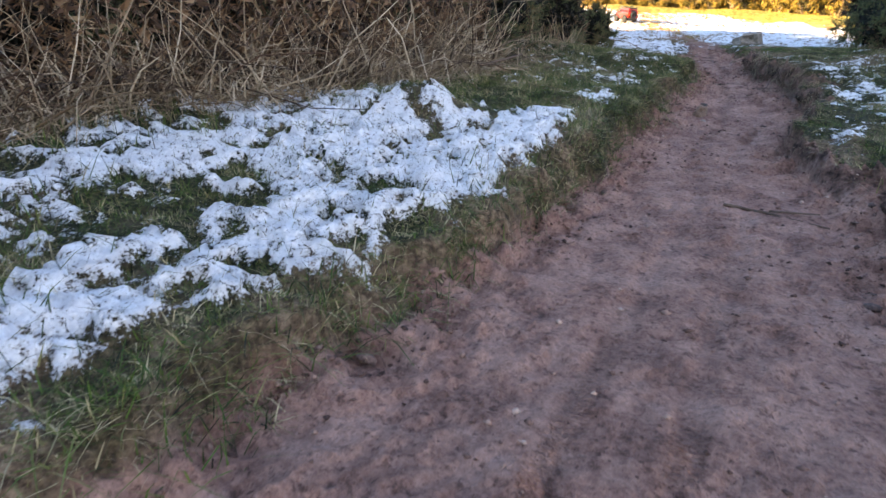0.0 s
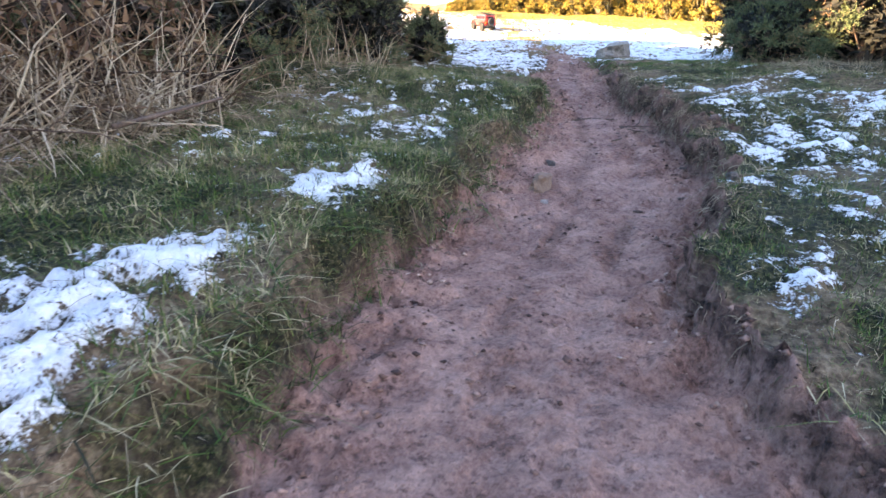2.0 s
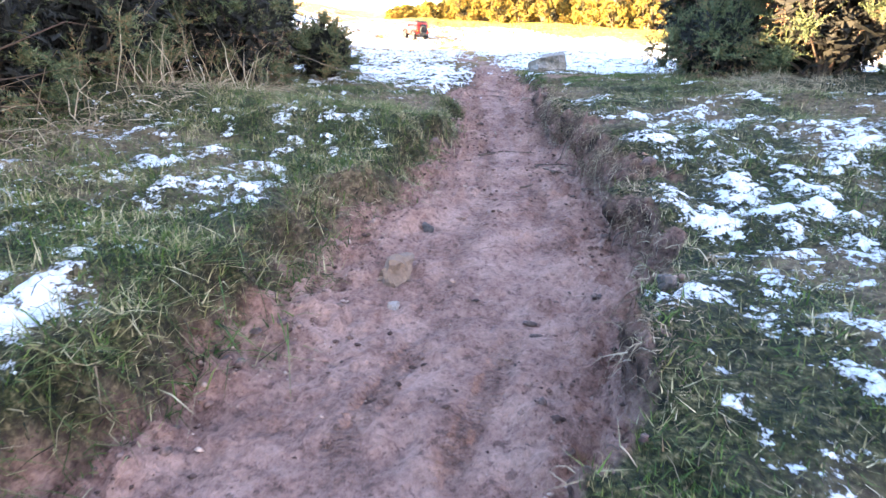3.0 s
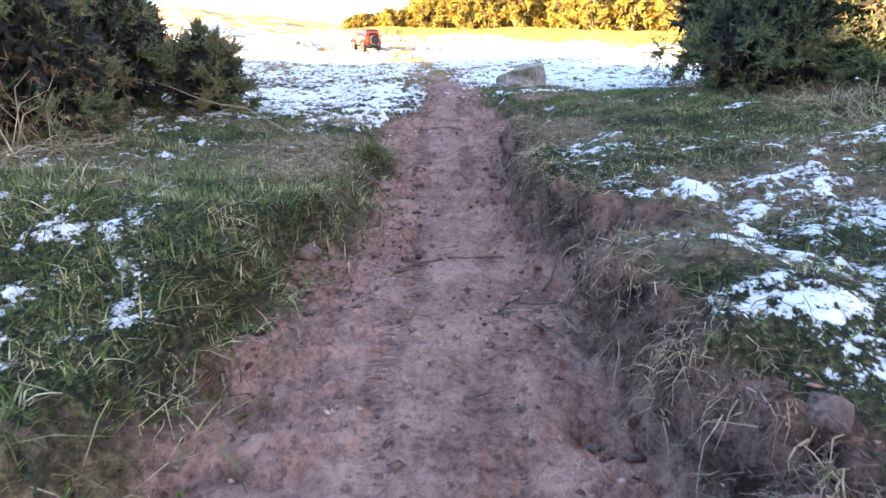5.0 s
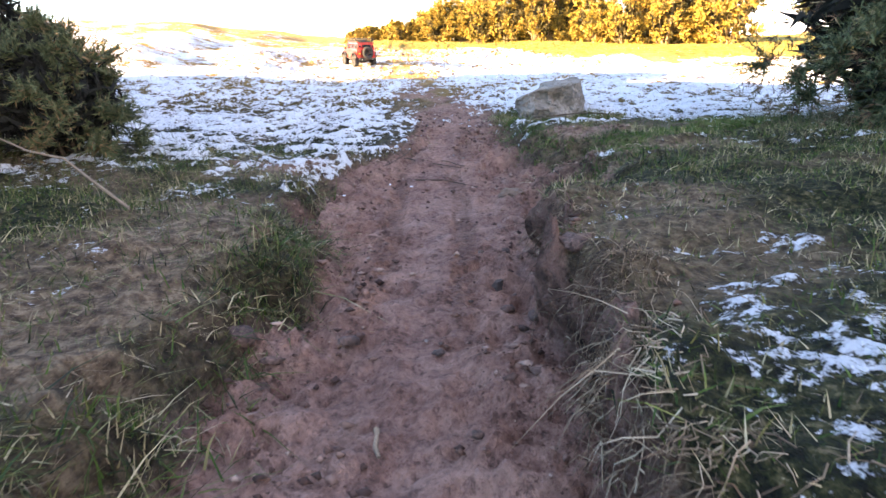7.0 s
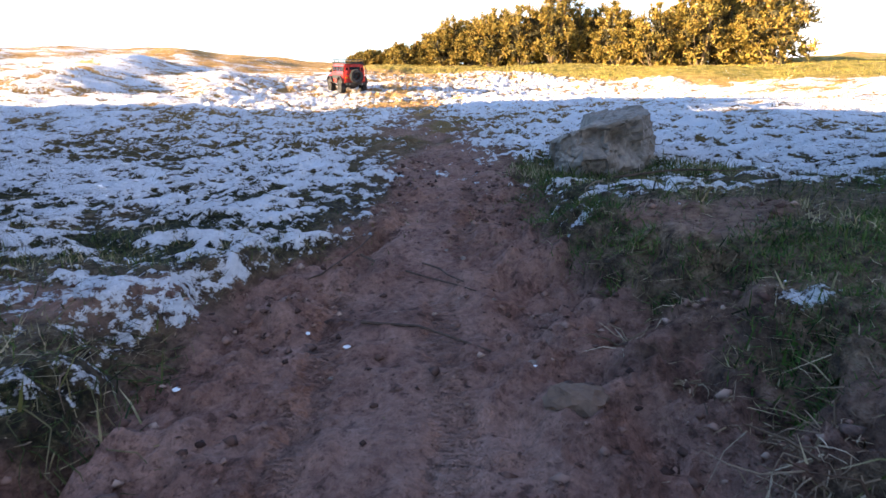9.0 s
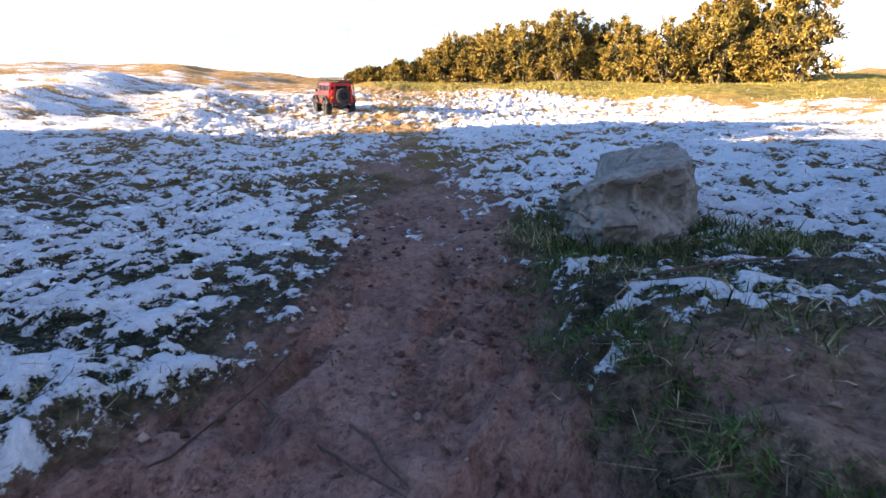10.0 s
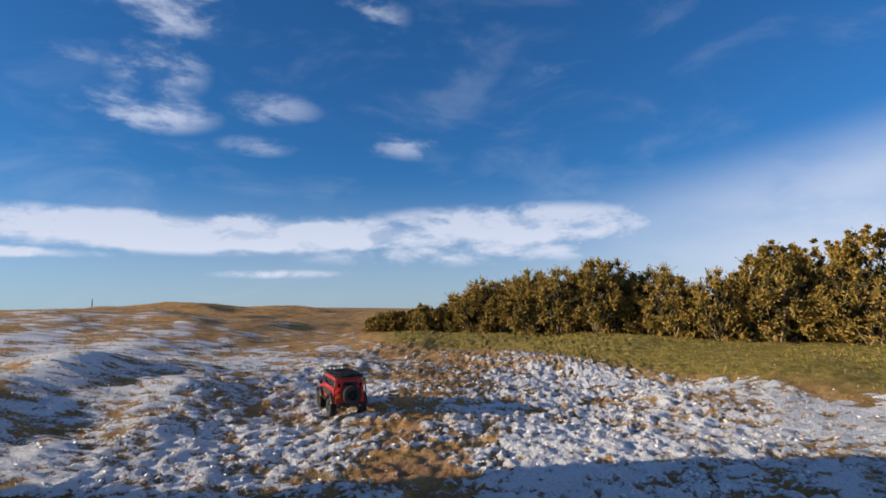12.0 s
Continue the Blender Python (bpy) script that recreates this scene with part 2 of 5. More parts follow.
    bare = smooth(8.5, 9.1, y) * smooth(10.4, 9.6, y) * smooth(.40, .54, fbm(x, y, 3.6, 3, 52)) * smooth(.0, .25, x - .25 - .60 * smooth(9.0, 9.25, y)) * smooth(1.40, 1.28, x)
    for bx, by, br in ((1.52, 9.31, .07), (1.57, 9.24, .08), (1.66, 9.33, .07), (1.52, 9.04, .08), (1.47, 8.88, .10), (1.57, 8.83, .06)):
        bare = np.maximum(bare, smooth(.35, .65, np.exp(-((x - bx) ** 2 + (y - by) ** 2) / br ** 2) + .7 * (fbm(x, y, 8.0, 3, 53) - .5)))
    grass = grass * (1 - bare * ramp(x, [1.40, 1.46], [.8, .55]))
    earth = (1 - grass) * (1 - smooth(9.4, 10.8, y)) + smooth(9.4, 10.8, y) * np.clip(trail * 1.3, 0, 1) * ramp(y, [9, 11, 12, 14], [1, .75, .25, .1]) * (1 - smooth(10, 10.6, y) * (1 - smooth(.38, .58, fbm(x, y, 7.0, 3, 57))))
    z = z + snow * (0.003 + (1 - far) * ramp(y, [4.8, 5.8], [.024, .007]) * (smooth(-.02, .14, margin) * .8 + (.5 + .4 * lumpy) * smooth(.34, .66, fbm(x, y, 30.0, 2, 90))) + far * 0.017 * fbm(x, y, 24.0, 3, 90))
    z = z + smooth(9.3, 10.5, y) * (0.020 * (fbm(x, y, 8.0, 3, 95) - 0.5) + 0.026 * (fbm(x, y, 26.0, 2, 97) - 0.5))
    z = z - 0.035 * np.exp(-((x - .82) / .10) ** 2 - ((y - 11.06) / .03) ** 2)
    litter = smooth(.46, .62, fbm(x, y, 3.2, 4, 140)) * ramp(y, [5.2, 6.4, 7.6], [.35, .6, .6])
    litter = litter + .75 * smooth(.34, .10, left) * smooth(6.0, 5.3, y) * smooth(.38, .55, fbm(x, y, 5.0, 3, 143))
    for bx, by, br in LITTER_SPOTS:
        litter = litter + np.exp(-((x - bx) ** 2 + (y - by) ** 2) / br ** 2)
    return z, snow, np.clip(earth, 0, 1), grass, margin, np.clip(litter, 0, 1) * near * aside, np.clip(face, 0, 1)


def lip_lean(x, y, z):
    """How far the undercut lip of the right bank hangs out over its face."""
    right = x - ramp(y, RIGHT_Y, RIGHT_X)
    top = smooth(.02, .10, z - ramp(y, PATH_Y, PATH_Z)) * smooth(5.4, 6.2, y) * smooth(8.9, 8.4, y) * smooth(-.1, .0, right) * (1 - .8 * np.exp(-((y - 7.42) / .055) ** 2) - .8 * np.exp(-((y - 6.82) / .08) ** 2))
    return -.05 * (1 - smooth(.05, .20, right)) * top * (.3 + 1.4 * vnoise(x * 3, y * 6, 195))


def ground_z(x, y):
    return float(ground_parts(np.array([x]), np.array([y]))[0][0])


# ---- materials ----
def material(name, rough=0.8, metal=0.0):
    m = bpy.data.materials.new(name)
    m.use_nodes = True
    b = m.node_tree.nodes["Principled BSDF"]
    b.inputs["Roughness"].default_value, b.inputs["Metallic"].default_value = rough, metal
    return m, m.node_tree.nodes, m.node_tree.links, b


def node(nodes, kind, **values):
    n = nodes.new(kind)
    for key, value in values.items():
        n.inputs[key.replace("_", " ")].default_value = value
    return n


def ramp_node(nodes, stops):
    r = nodes.new("ShaderNodeValToRGB")
    el = r.color_ramp.elements
    while len(el) < len(stops):
        el.new(0.5)
    for e, (at, c) in zip(el, stops):
        e.position, e.color = at, (*c, 1)
    return r


def plain(name, colour, rough=0.6, metal=0.0, vary=0.15, scale=30.0, bump=0.0):
    """A surface of one colour with fine wear at two scales."""
    m, nodes, links, b = material(name, rough, metal)
    co = nodes.new("ShaderNodeTexCoord")
    n1, n2 = node(nodes, "ShaderNodeTexNoise", Scale=scale, Detail=4.0), node(nodes, "ShaderNodeTexNoise", Scale=scale * 7, Detail=2.0)
    add = nodes.new("ShaderNodeMath")
    add.operation = "MULTIPLY"
    for n in (n1, n2):
        links.new(co.outputs["Object"], n.inputs["Vector"])
    links.new(n1.outputs["Fac"], add.inputs[0])
    links.new(n2.outputs["Fac"], add.inputs[1])
    lo, hi = [max(0, c * (1 - vary)) for c in colour], [min(1, c * (1 + vary)) for c in colour]
    r = ramp_node(nodes, [(0.1, lo), (0.45, hi)])
    links.new(add.outputs[0], r.inputs[0])
    links.new(r.outputs[0], b.inputs["Base Color"])
    if bump:
        bp = node(nodes, "ShaderNodeBump", Strength=bump, Distance=0.004)
        links.new(n2.outputs["Fac"], bp.inputs["Height"])
        links.new(bp.outputs[0], b.inputs["Normal"])
    return m


def island(name, stops, rough=0.7, drift=4.0, amount=0.22):
    """Leaves and stalks: each piece takes its own colour."""
    m, nodes, links, b = material(name, rough)
    g = nodes.new("ShaderNodeNewGeometry")
    r = ramp_node(nodes, stops)
    co = nodes.new("ShaderNodeTexCoord")
    patch = node(nodes, "ShaderNodeTexNoise", Scale=drift, Detail=3.0)
    links.new(co.outputs["Object"], patch.inputs["Vector"])
    span = nodes.new("ShaderNodeMapRange")
    links.new(patch.outputs["Fac"], span.inputs[0])
    for k, v in enumerate((.3, .7, -amount, amount)):
        span.inputs[k + 1].default_value = v
    add = nodes.new("ShaderNodeMath")
    links.new(g.outputs["Random Per Island"], add.inputs[0])
    links.new(span.outputs[0], add.inputs[1])
    links.new(add.outputs[0], r.inputs[0])
    links.new(r.outputs[0], b.inputs["Base Color"])
    b.inputs["Specular IOR Level"].default_value = 0.25
    return m


def ground_material():
    m, nodes, links, b = material("earth_grass_snow", 0.9)
    co = nodes.new("ShaderNodeTexCoord")

    def noise_tex(scale, detail=5.0, rough=0.6):
        n = node(nodes, "ShaderNodeTexNoise", Scale=scale, Detail=detail, Roughness=rough)
        links.new(co.outputs["Object"], n.inputs["Vector"])
        return n

    def attr(name):
        a = nodes.new("ShaderNodeAttribute")
        a.attribute_name = name
        return a.outputs["Fac"]

    def mix(fac, a, c):
        x = nodes.new("ShaderNodeMix")
        x.data_type = "RGBA"
        links.new(fac, x.inputs[0])
        links.new(a, x.inputs[6])
        links.new(c, x.inputs[7])
        return x.outputs[2]

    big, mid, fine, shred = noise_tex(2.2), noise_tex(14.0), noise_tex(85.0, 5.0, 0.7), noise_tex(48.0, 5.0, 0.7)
    soil = ramp_node(nodes, [(0.32, (.112, .056, .044)), (0.46, (.232, .126, .101)), (0.62, (.385, .233, .188))])
    lumpy = noise_tex(9.0, 7.0, 0.66)
    links.new(lumpy.outputs["Fac"], soil.inputs[0])
    soil2 = ramp_node(nodes, [(0.38, (.060, .031, .024)), (0.47, (.205, .110, .086)), (0.60, (.38, .222, .176))])
    links.new(fine.outputs["Fac"], soil2.inputs[0])
    half = nodes.new("ShaderNodeValue")
    half.outputs[0].default_value = 0.36
    earth = mix(half.outputs[0], soil.outputs[0], soil2.outputs[0])

    def times(colour, tex, stops):
        shade = ramp_node(nodes, stops)
        links.new(tex.outputs["Fac"], shade.inputs[0])
        x = nodes.new("ShaderNodeMix")
        x.data_type, x.blend_type = "RGBA", "MULTIPLY"
        x.inputs[0].default_value = 1.0
        links.new(colour, x.inputs[6])
        links.new(shade.outputs[0], x.inputs[7])
        return x.outputs[2]

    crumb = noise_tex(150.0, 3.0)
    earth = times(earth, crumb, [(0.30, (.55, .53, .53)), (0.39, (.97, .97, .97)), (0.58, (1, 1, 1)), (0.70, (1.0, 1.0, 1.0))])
    # low spots of this relief darkened in colour, as the bump shades too little
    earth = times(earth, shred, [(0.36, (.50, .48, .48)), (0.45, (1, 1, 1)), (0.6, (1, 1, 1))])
    # turf under the blades, painted near black for the shade between them
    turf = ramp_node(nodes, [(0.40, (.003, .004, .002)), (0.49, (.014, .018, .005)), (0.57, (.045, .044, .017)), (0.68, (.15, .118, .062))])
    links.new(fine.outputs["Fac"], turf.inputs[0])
    dry = ramp_node(nodes, [(0.35, (.22, .130, .042)), (0.5, (.37, .22, .080)), (0.65, (.50, .31, .125))])
    links.new(lumpy.outputs["Fac"], dry.inputs[0])
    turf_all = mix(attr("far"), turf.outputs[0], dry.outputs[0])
    olive = ramp_node(nodes, [(0.35, (.11, .094, .016)), (0.5, (.22, .18, .035)), (0.65, (.34, .25, .075))])
    links.new(mid.outputs["Fac"], olive.inputs[0])
    turf_all = mix(attr("meadow"), turf_all, olive.outputs[0])
    leaf = ramp_node(nodes, [(0.36, (.040, .024, .016)), (0.5, (.14, .092, .058)), (0.64, (.28, .20, .13))])
    links.new(shred.outputs["Fac"], leaf.inputs[0])
    turf_all = mix(attr("litter"), turf_all, leaf.outputs[0])
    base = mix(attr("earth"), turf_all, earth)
    # dark root soil of the bank faces, deepened to near black as shade
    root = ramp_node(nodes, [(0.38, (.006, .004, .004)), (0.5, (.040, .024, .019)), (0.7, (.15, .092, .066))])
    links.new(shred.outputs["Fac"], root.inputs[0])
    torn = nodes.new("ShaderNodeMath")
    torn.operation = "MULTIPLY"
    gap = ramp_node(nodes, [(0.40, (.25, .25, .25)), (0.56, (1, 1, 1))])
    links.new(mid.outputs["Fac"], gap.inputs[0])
    links.new(attr("humus_shade"), torn.inputs[0])
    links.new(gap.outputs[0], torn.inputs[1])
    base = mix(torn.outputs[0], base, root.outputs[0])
    white = ramp_node(nodes, [(0.3, (.63, .66, .71)), (0.7, (.81, .83, .86))])
    links.new(fine.outputs["Fac"], white.inputs[0])
    grain, speck = noise_tex(50.0, 6.0, 0.72), noise_tex(190.0, 3.0)

    def calc(op, a, c):
        n = nodes.new("ShaderNodeMath")
        n.operation = op
        for k, v in enumerate((a, c)):
            if isinstance(v, float):
                n.inputs[k].default_value = v
            else:
                links.new(v, n.inputs[k])
        return n.outputs[0]

    edge = calc("ADD", attr("snow"), calc("MULTIPLY", calc("SUBTRACT", grain.outputs["Fac"], 0.5), calc("ADD", calc("MULTIPLY", attr("thin"), 0.44), 0.64)))
    edge = calc("ADD", edge, calc("MULTIPLY", calc("SUBTRACT", speck.outputs["Fac"], 0.5), 0.30))
    cover = nodes.new("ShaderNodeMapRange")
    cover.interpolation_type = "SMOOTHSTEP"
    links.new(edge, cover.inputs[0])
    cover.inputs[1].default_value, cover.inputs[2].default_value = -0.03, 0.05
    colour = mix(cover.outputs[0], base, white.outputs[0])
    links.new(colour, b.inputs["Base Color"])
    tread = node(nodes, "ShaderNodeTexWave", Scale=22.0, Distortion=2.5, Detail=2.0, Detail_Scale=6.0)
    tread.bands_direction = "Y"
    links.new(co.outputs["Object"], tread.inputs["Vector"])
    print_bump = nodes.new("ShaderNodeBump")
    print_bump.inputs["Distance"].default_value = 0.018
    links.new(calc("MULTIPLY", tread.outputs["Fac"], attr("track")), print_bump.inputs["Height"])
    bp = node(nodes, "ShaderNodeBump", Strength=0.9, Distance=0.013)
    links.new(print_bump.outputs[0], bp.inputs["Normal"])
    links.new(fine.outputs["Fac"], bp.inputs["Height"])
    bp2 = node(nodes, "ShaderNodeBump", Strength=0.9, Distance=0.020)
    links.new(shred.outputs["Fac"], bp2.inputs["Height"])
    links.new(bp.outputs[0], bp2.inputs["Normal"])
    bp3 = node(nodes, "ShaderNodeBump", Strength=0.9, Distance=0.016)
    links.new(calc("MULTIPLY", cover.outputs[0], calc("ADD", grain.outputs["Fac"], 0.25)), bp3.inputs["Height"])
    links.new(bp2.outputs[0], bp3.inputs["Normal"])
    links.new(bp3.outputs[0], b.inputs["Normal"])
    b.inputs["Specular IOR Level"].default_value = 0.2
    return m


GROUND = ground_material()
GRASS = island("grass", [(0.0, (.004, .009, .002)), (0.26, (.026, .060, .008)), (0.50, (.066, .108, .018)), (0.66, (.120, .122, .040)), (0.84, (.195, .165, .084)), (1.0, (.37, .31, .19))], drift=7.0, amount=.40)
DUNE = island("dune_grass", [(0.0, (.20, .13, .038)), (0.5, (.36, .24, .085)), (1.0, (.48, .34, .15))])
MEADOW = island("meadow_grass", [(0.0, (.13, .115, .016)), (0.5, (.25, .20, .034)), (1.0, (.40, .29, .08))])
STRAW = island("dry_stalks", [(0.0, (.06, .038, .022)), (0.35, (.19, .135, .086)), (0.75, (.34, .265, .18)), (1.0, (.50, .42, .31))])
BROWN = island("dead_twigs", [(0.0, (.018, .011, .008)), (0.6, (.10, .056, .035)), (1.0, (.20, .13, .08))])
GORSE = island("gorse_needles", [(0.0, (.030, .045, .022)), (0.5, (.078, .100, .046)), (0.8, (.135, .145, .070)), (0.92, (.15, .115, .06)), (1.0, (.22, .14, .075))], drift=2.5, amount=.25)
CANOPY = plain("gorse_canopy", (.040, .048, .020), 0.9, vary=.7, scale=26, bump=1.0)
# near black, standing in for the deep shade between the tufts
INNER_SHADE = plain("gorse_inner_shade", (.006, .006, .004), 0.9, vary=.6, scale=30, bump=1.0)
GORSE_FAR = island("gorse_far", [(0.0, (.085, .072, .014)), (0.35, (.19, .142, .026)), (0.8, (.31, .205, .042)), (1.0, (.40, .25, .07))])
FROND = island("withered_leaves", [(0.0, (.015, .009, .006)), (0.5, (.095, .052, .030)), (0.85, (.20, .12, .065)), (1.0, (.28, .20, .12))])
BARK = plain("bark", (.075, .048, .034), 0.9, vary=.5, scale=18, bump=.6)
ROCK = plain("grey_stone", (.205, .178, .150), 0.85, vary=.5, scale=9, bump=1.0)
STONE = plain("pebble", (.22, .175, .15), 0.85, vary=.35, scale=40, bump=.4)


# ---- mesh helpers ----
def mesh_np(name, verts, faces, mat):
    """A mesh from arrays; faces is a list of arrays, one for each number of corners."""
    me = bpy.data.meshes.new(name)
    verts = np.asarray(verts, np.float32)
    me.vertices.add(len(verts))
    me.vertices.foreach_set("co", verts.ravel())
    loops = np.concatenate([np.asarray(f, np.int32).ravel() for f in faces])
    sizes = np.concatenate([np.full(len(f), np.shape(f)[1], np.int32) for f in faces])
    me.loops.add(len(loops))
    me.loops.foreach_set("vertex_index", loops)
    me.polygons.add(len(sizes))
    me.polygons.foreach_set("loop_start", np.r_[0, np.cumsum(sizes)[:-1]].astype(np.int32))
    me.polygons.foreach_set("loop_total", sizes)
    me.materials.append(mat)
    me.update(calc_edges=True)
    me.validate()
    return me


def part(name, bm, mat, parent=None, label="", smooth_shade=False):
    me = bm
    if isinstance(bm, bmesh.types.BMesh):
        me = bpy.data.meshes.new(name)
        bm.to_mesh(me)
        bm.free()
        me.materials.append(mat)
    if smooth_shade:
        me.polygons.foreach_set("use_smooth", [True] * len(me.polygons))
    ob = new(name, me)
    ob.parent = parent
    if label:
        ob["label"] = label
    return ob


# ---- ground: one sheet to the horizon ----
def spread(stops):
    out = []
    for (a, b, s0, s1) in stops:
        x, s = a, s0
        n = max(2, int((b - a) / ((s0 + s1) / 2)))
        t = (np.arange(n)) / n
        # spacing grows evenly from s0 to s1
        w = s0 + (s1 - s0) * t
        out.append(a + (b - a) * np.r_[0, np.cumsum(w)[:-1]] / w.sum())
    out.append([stops[-1][1]])
    return np.concatenate(out)


gx = spread([(-300, -30, 30, 3), (-30, -5, 2, .25), (-5, -0.5, .16, .02), (-0.5, .3, .016, .0145), (.3, 1.72, .0088, .0088), (1.72, 2.2, .0145, .016), (2.2, 6, .02, .14), (6, 30, .2, 2), (30, 300, 3, 30)])
gy = spread([(-60, -2, 10, .5), (-2, 3, .3, .014), (3, 6, .0125, .0125), (6, 10.2, .0098, .0098), (10.2, 14, .0125, .03), (14, 20, .03, .12), (20, 60, .15, 1.5), (60, 600, 2, 40)])
X, Y = np.meshgrid(gx, gy)
gz, _, gearth, _, gmargin, glitter, gface = ground_parts(X.ravel(), Y.ravel())
middle = .5 * (ramp(Y.ravel(), LEFT_Y, LEFT_X) + ramp(Y.ravel(), RIGHT_Y, RIGHT_X)) + .03 * np.sin(Y.ravel() * 1.3)
offset = np.abs(np.abs(X.ravel() - middle) - .085)
gtrack = smooth(.030, .018, offset) * smooth(10.2, 9.6, Y.ravel()) * smooth(.40, .60, fbm(X.ravel(), Y.ravel(), 2.0, 2, 181))
gz = gz - .006 * smooth(.036, .016, offset) * smooth(10.2, 9.6, Y.ravel()) * gearth
nx, ny = len(gx), len(gy)
idx = np.arange(nx * ny).reshape(ny, nx)
quads = np.stack([idx[:-1, :-1], idx[:-1, 1:], idx[1:, 1:], idx[1:, :-1]], -1).reshape(-1, 4)
# ledges and hollows in the eroded faces
lean = lip_lean(X.ravel(), Y.ravel(), gz)
ledge = lean + gface * .075 * (fbm(Y.ravel(), gz * 1.7 + X.ravel() * .3, 21.0, 3, 191) - .5) * smooth(10.2, 9.4, Y.ravel())
gmesh = mesh_np("ground", np.stack([X.ravel() + ledge, Y.ravel(), gz], 1), [quads], GROUND)
for key, values in (("snow", gmargin), ("earth", gearth), ("far", smooth(9.4, 12.5, Y.ravel())), ("litter", glitter), ("humus_shade", gface), ("track", gtrack), ("thin", smooth(5.0, 5.8, Y.ravel())), ("meadow", smooth(-.25, .3, past_meadow(X.ravel(), Y.ravel())) * smooth(22, 18, Y.ravel()) * smooth(-1.2, -.3, X.ravel()))):
    a = gmesh.attributes.new(key, "FLOAT", "POINT")
    a.data.foreach_set("value", values.astype(np.float32))
gmesh.polygons.foreach_set("use_smooth", [True] * len(gmesh.polygons))
ground = new("ground", gmesh)
tagged(ground, "trodden reddish earth path through turf with patchy melting snow", "ground", kind="structure")


def blades(base, up, width, bend, rs, segs=2):
    """Thin blades from arrays of foot, growth vector, width and bend."""
    n = len(base)
    ang = rs.rand(n) * 2 * np.pi
    side = np.stack([np.cos(ang), np.sin(ang), np.zeros(n)], 1) * width[:, None]
    verts = np.stack([base - side, base + side, base + up * .55 + bend * .3 + side * .8, base + up * .55 + bend * .3 - side * .8, base + up + bend], 1)
    if segs == 1:
        return np.stack([base - side, base + side, base + up + bend], 1).reshape(-1, 3), [np.arange(n * 3).reshape(-1, 3)]
    i = np.arange(n)[:, None] * 5
    return verts.reshape(-1, 3), [i + np.array([[0, 1, 2, 3]]), i + np.array([[3, 2, 4]])]


def sow(name, mat, n, box, lengths, keep, rs, width=.0016, lean=.6, label="", category="grass", droop=.5, toward=None, segs=2):
    """A patch of blades over a stretch of ground: keep(x, y, parts) gives the chance that one grows."""
    x, y = rs.uniform(box[0], box[2], n), rs.uniform(box[1], box[3], n)
    parts = ground_parts(x, y)
    ok = rs.rand(n) < keep(x, y, parts)
    x, y, z = x[ok], y[ok], parts[0][ok]
    x = x + lip_lean(x, y, z)
    n = len(x)
    length = rs.uniform(lengths[0], lengths[1], n) * (0.6 + 0.8 * vnoise(x * 7, y * 7, 77)) * ramp(y, [6.4, 7.4, 9.4], [1, .9, .95])
    ang = rs.rand(n) * 2 * np.pi
    d = np.stack([np.cos(ang), np.sin(ang)], 1) * (rs.rand(n) * lean)[:, None]
    if toward is not None:
        d += toward(x, y)
    up = np.stack([d[:, 0], d[:, 1], np.ones(n)], 1)
    up = up / np.linalg.norm(up, axis=1)[:, None] * length[:, None]
    bend = np.stack([d[:, 0], d[:, 1], -np.ones(n) * .6], 1) * (length * droop * rs.rand(n))[:, None]
    v, f = blades(np.stack([x, y, z - .004], 1), up, np.full(n, width) * rs.uniform(.6, 1.3, n), bend, rs, segs)
    ob = new(name, mesh_np(name, v, f, mat))
    return tagged(ob, label, category, kind="stuff")


def on_turf(x, y, p):
    patch = smooth(.30, .60, fbm(x, y, 2.5, 3, 33))
    return p[3] * (1 - .90 * p[1]) * (.5 + .5 * patch) * (1 - .78 * p[5]) * ramp(y, [8.6, 9.2], [1, .8])


sow("grass", GRASS, 330000, (-.6, 3.0, 1.08, 9.4), (.012, .044), on_turf, np.random.RandomState(1), width=.0012, label="short matted winter grass, green and straw, on the bank", lean=2.2, segs=1)
sow("grass", GRASS, 250000, (1.2, 3.6, 2.6, 9.9), (.010, .034), on_turf, np.random.RandomState(2), width=.0012, label="short matted frosted grass on the bank top", lean=2.2, segs=1)
sow("grass", GRASS, 22000, (-1.8, 3.0, -.5, 8.5), (.03, .09), on_turf, np.random.RandomState(3), width=.0014, label="rough grass below the thicket", lean=1.2)
sow("grass", GRASS, 80000, (-1.6, 9.3, 3.4, 13.5), (.008, .022), lambda x, y, p: (1 - .9 * p[1]) * (1 - .8 * p[2]), np.random.RandomState(4), width=.0012, label="short grass tufts between patches of snow", lean=1.6, segs=1)
# straw litter lying on the turf
LITTER = island("straw_litter", [(0.0, (.06, .036, .022)), (0.5, (.18, .122, .074)), (0.85, (.30, .22, .14)), (1.0, (.44, .35, .24))])
sow("straw_litter", LITTER, 240000, (-.2, 3.2, 2.4, 9.4), (.010, .030), lambda x, y, p: (1 - p[1]) * np.maximum(p[3] * np.maximum(.25, p[5]), .5 * smooth(1.42, 1.50, x) * smooth(8.7, 8.9, y)), np.random.RandomState(9), width=.0009, label="brown straw litter lying on the turf", category="litter", lean=7.0, segs=1)

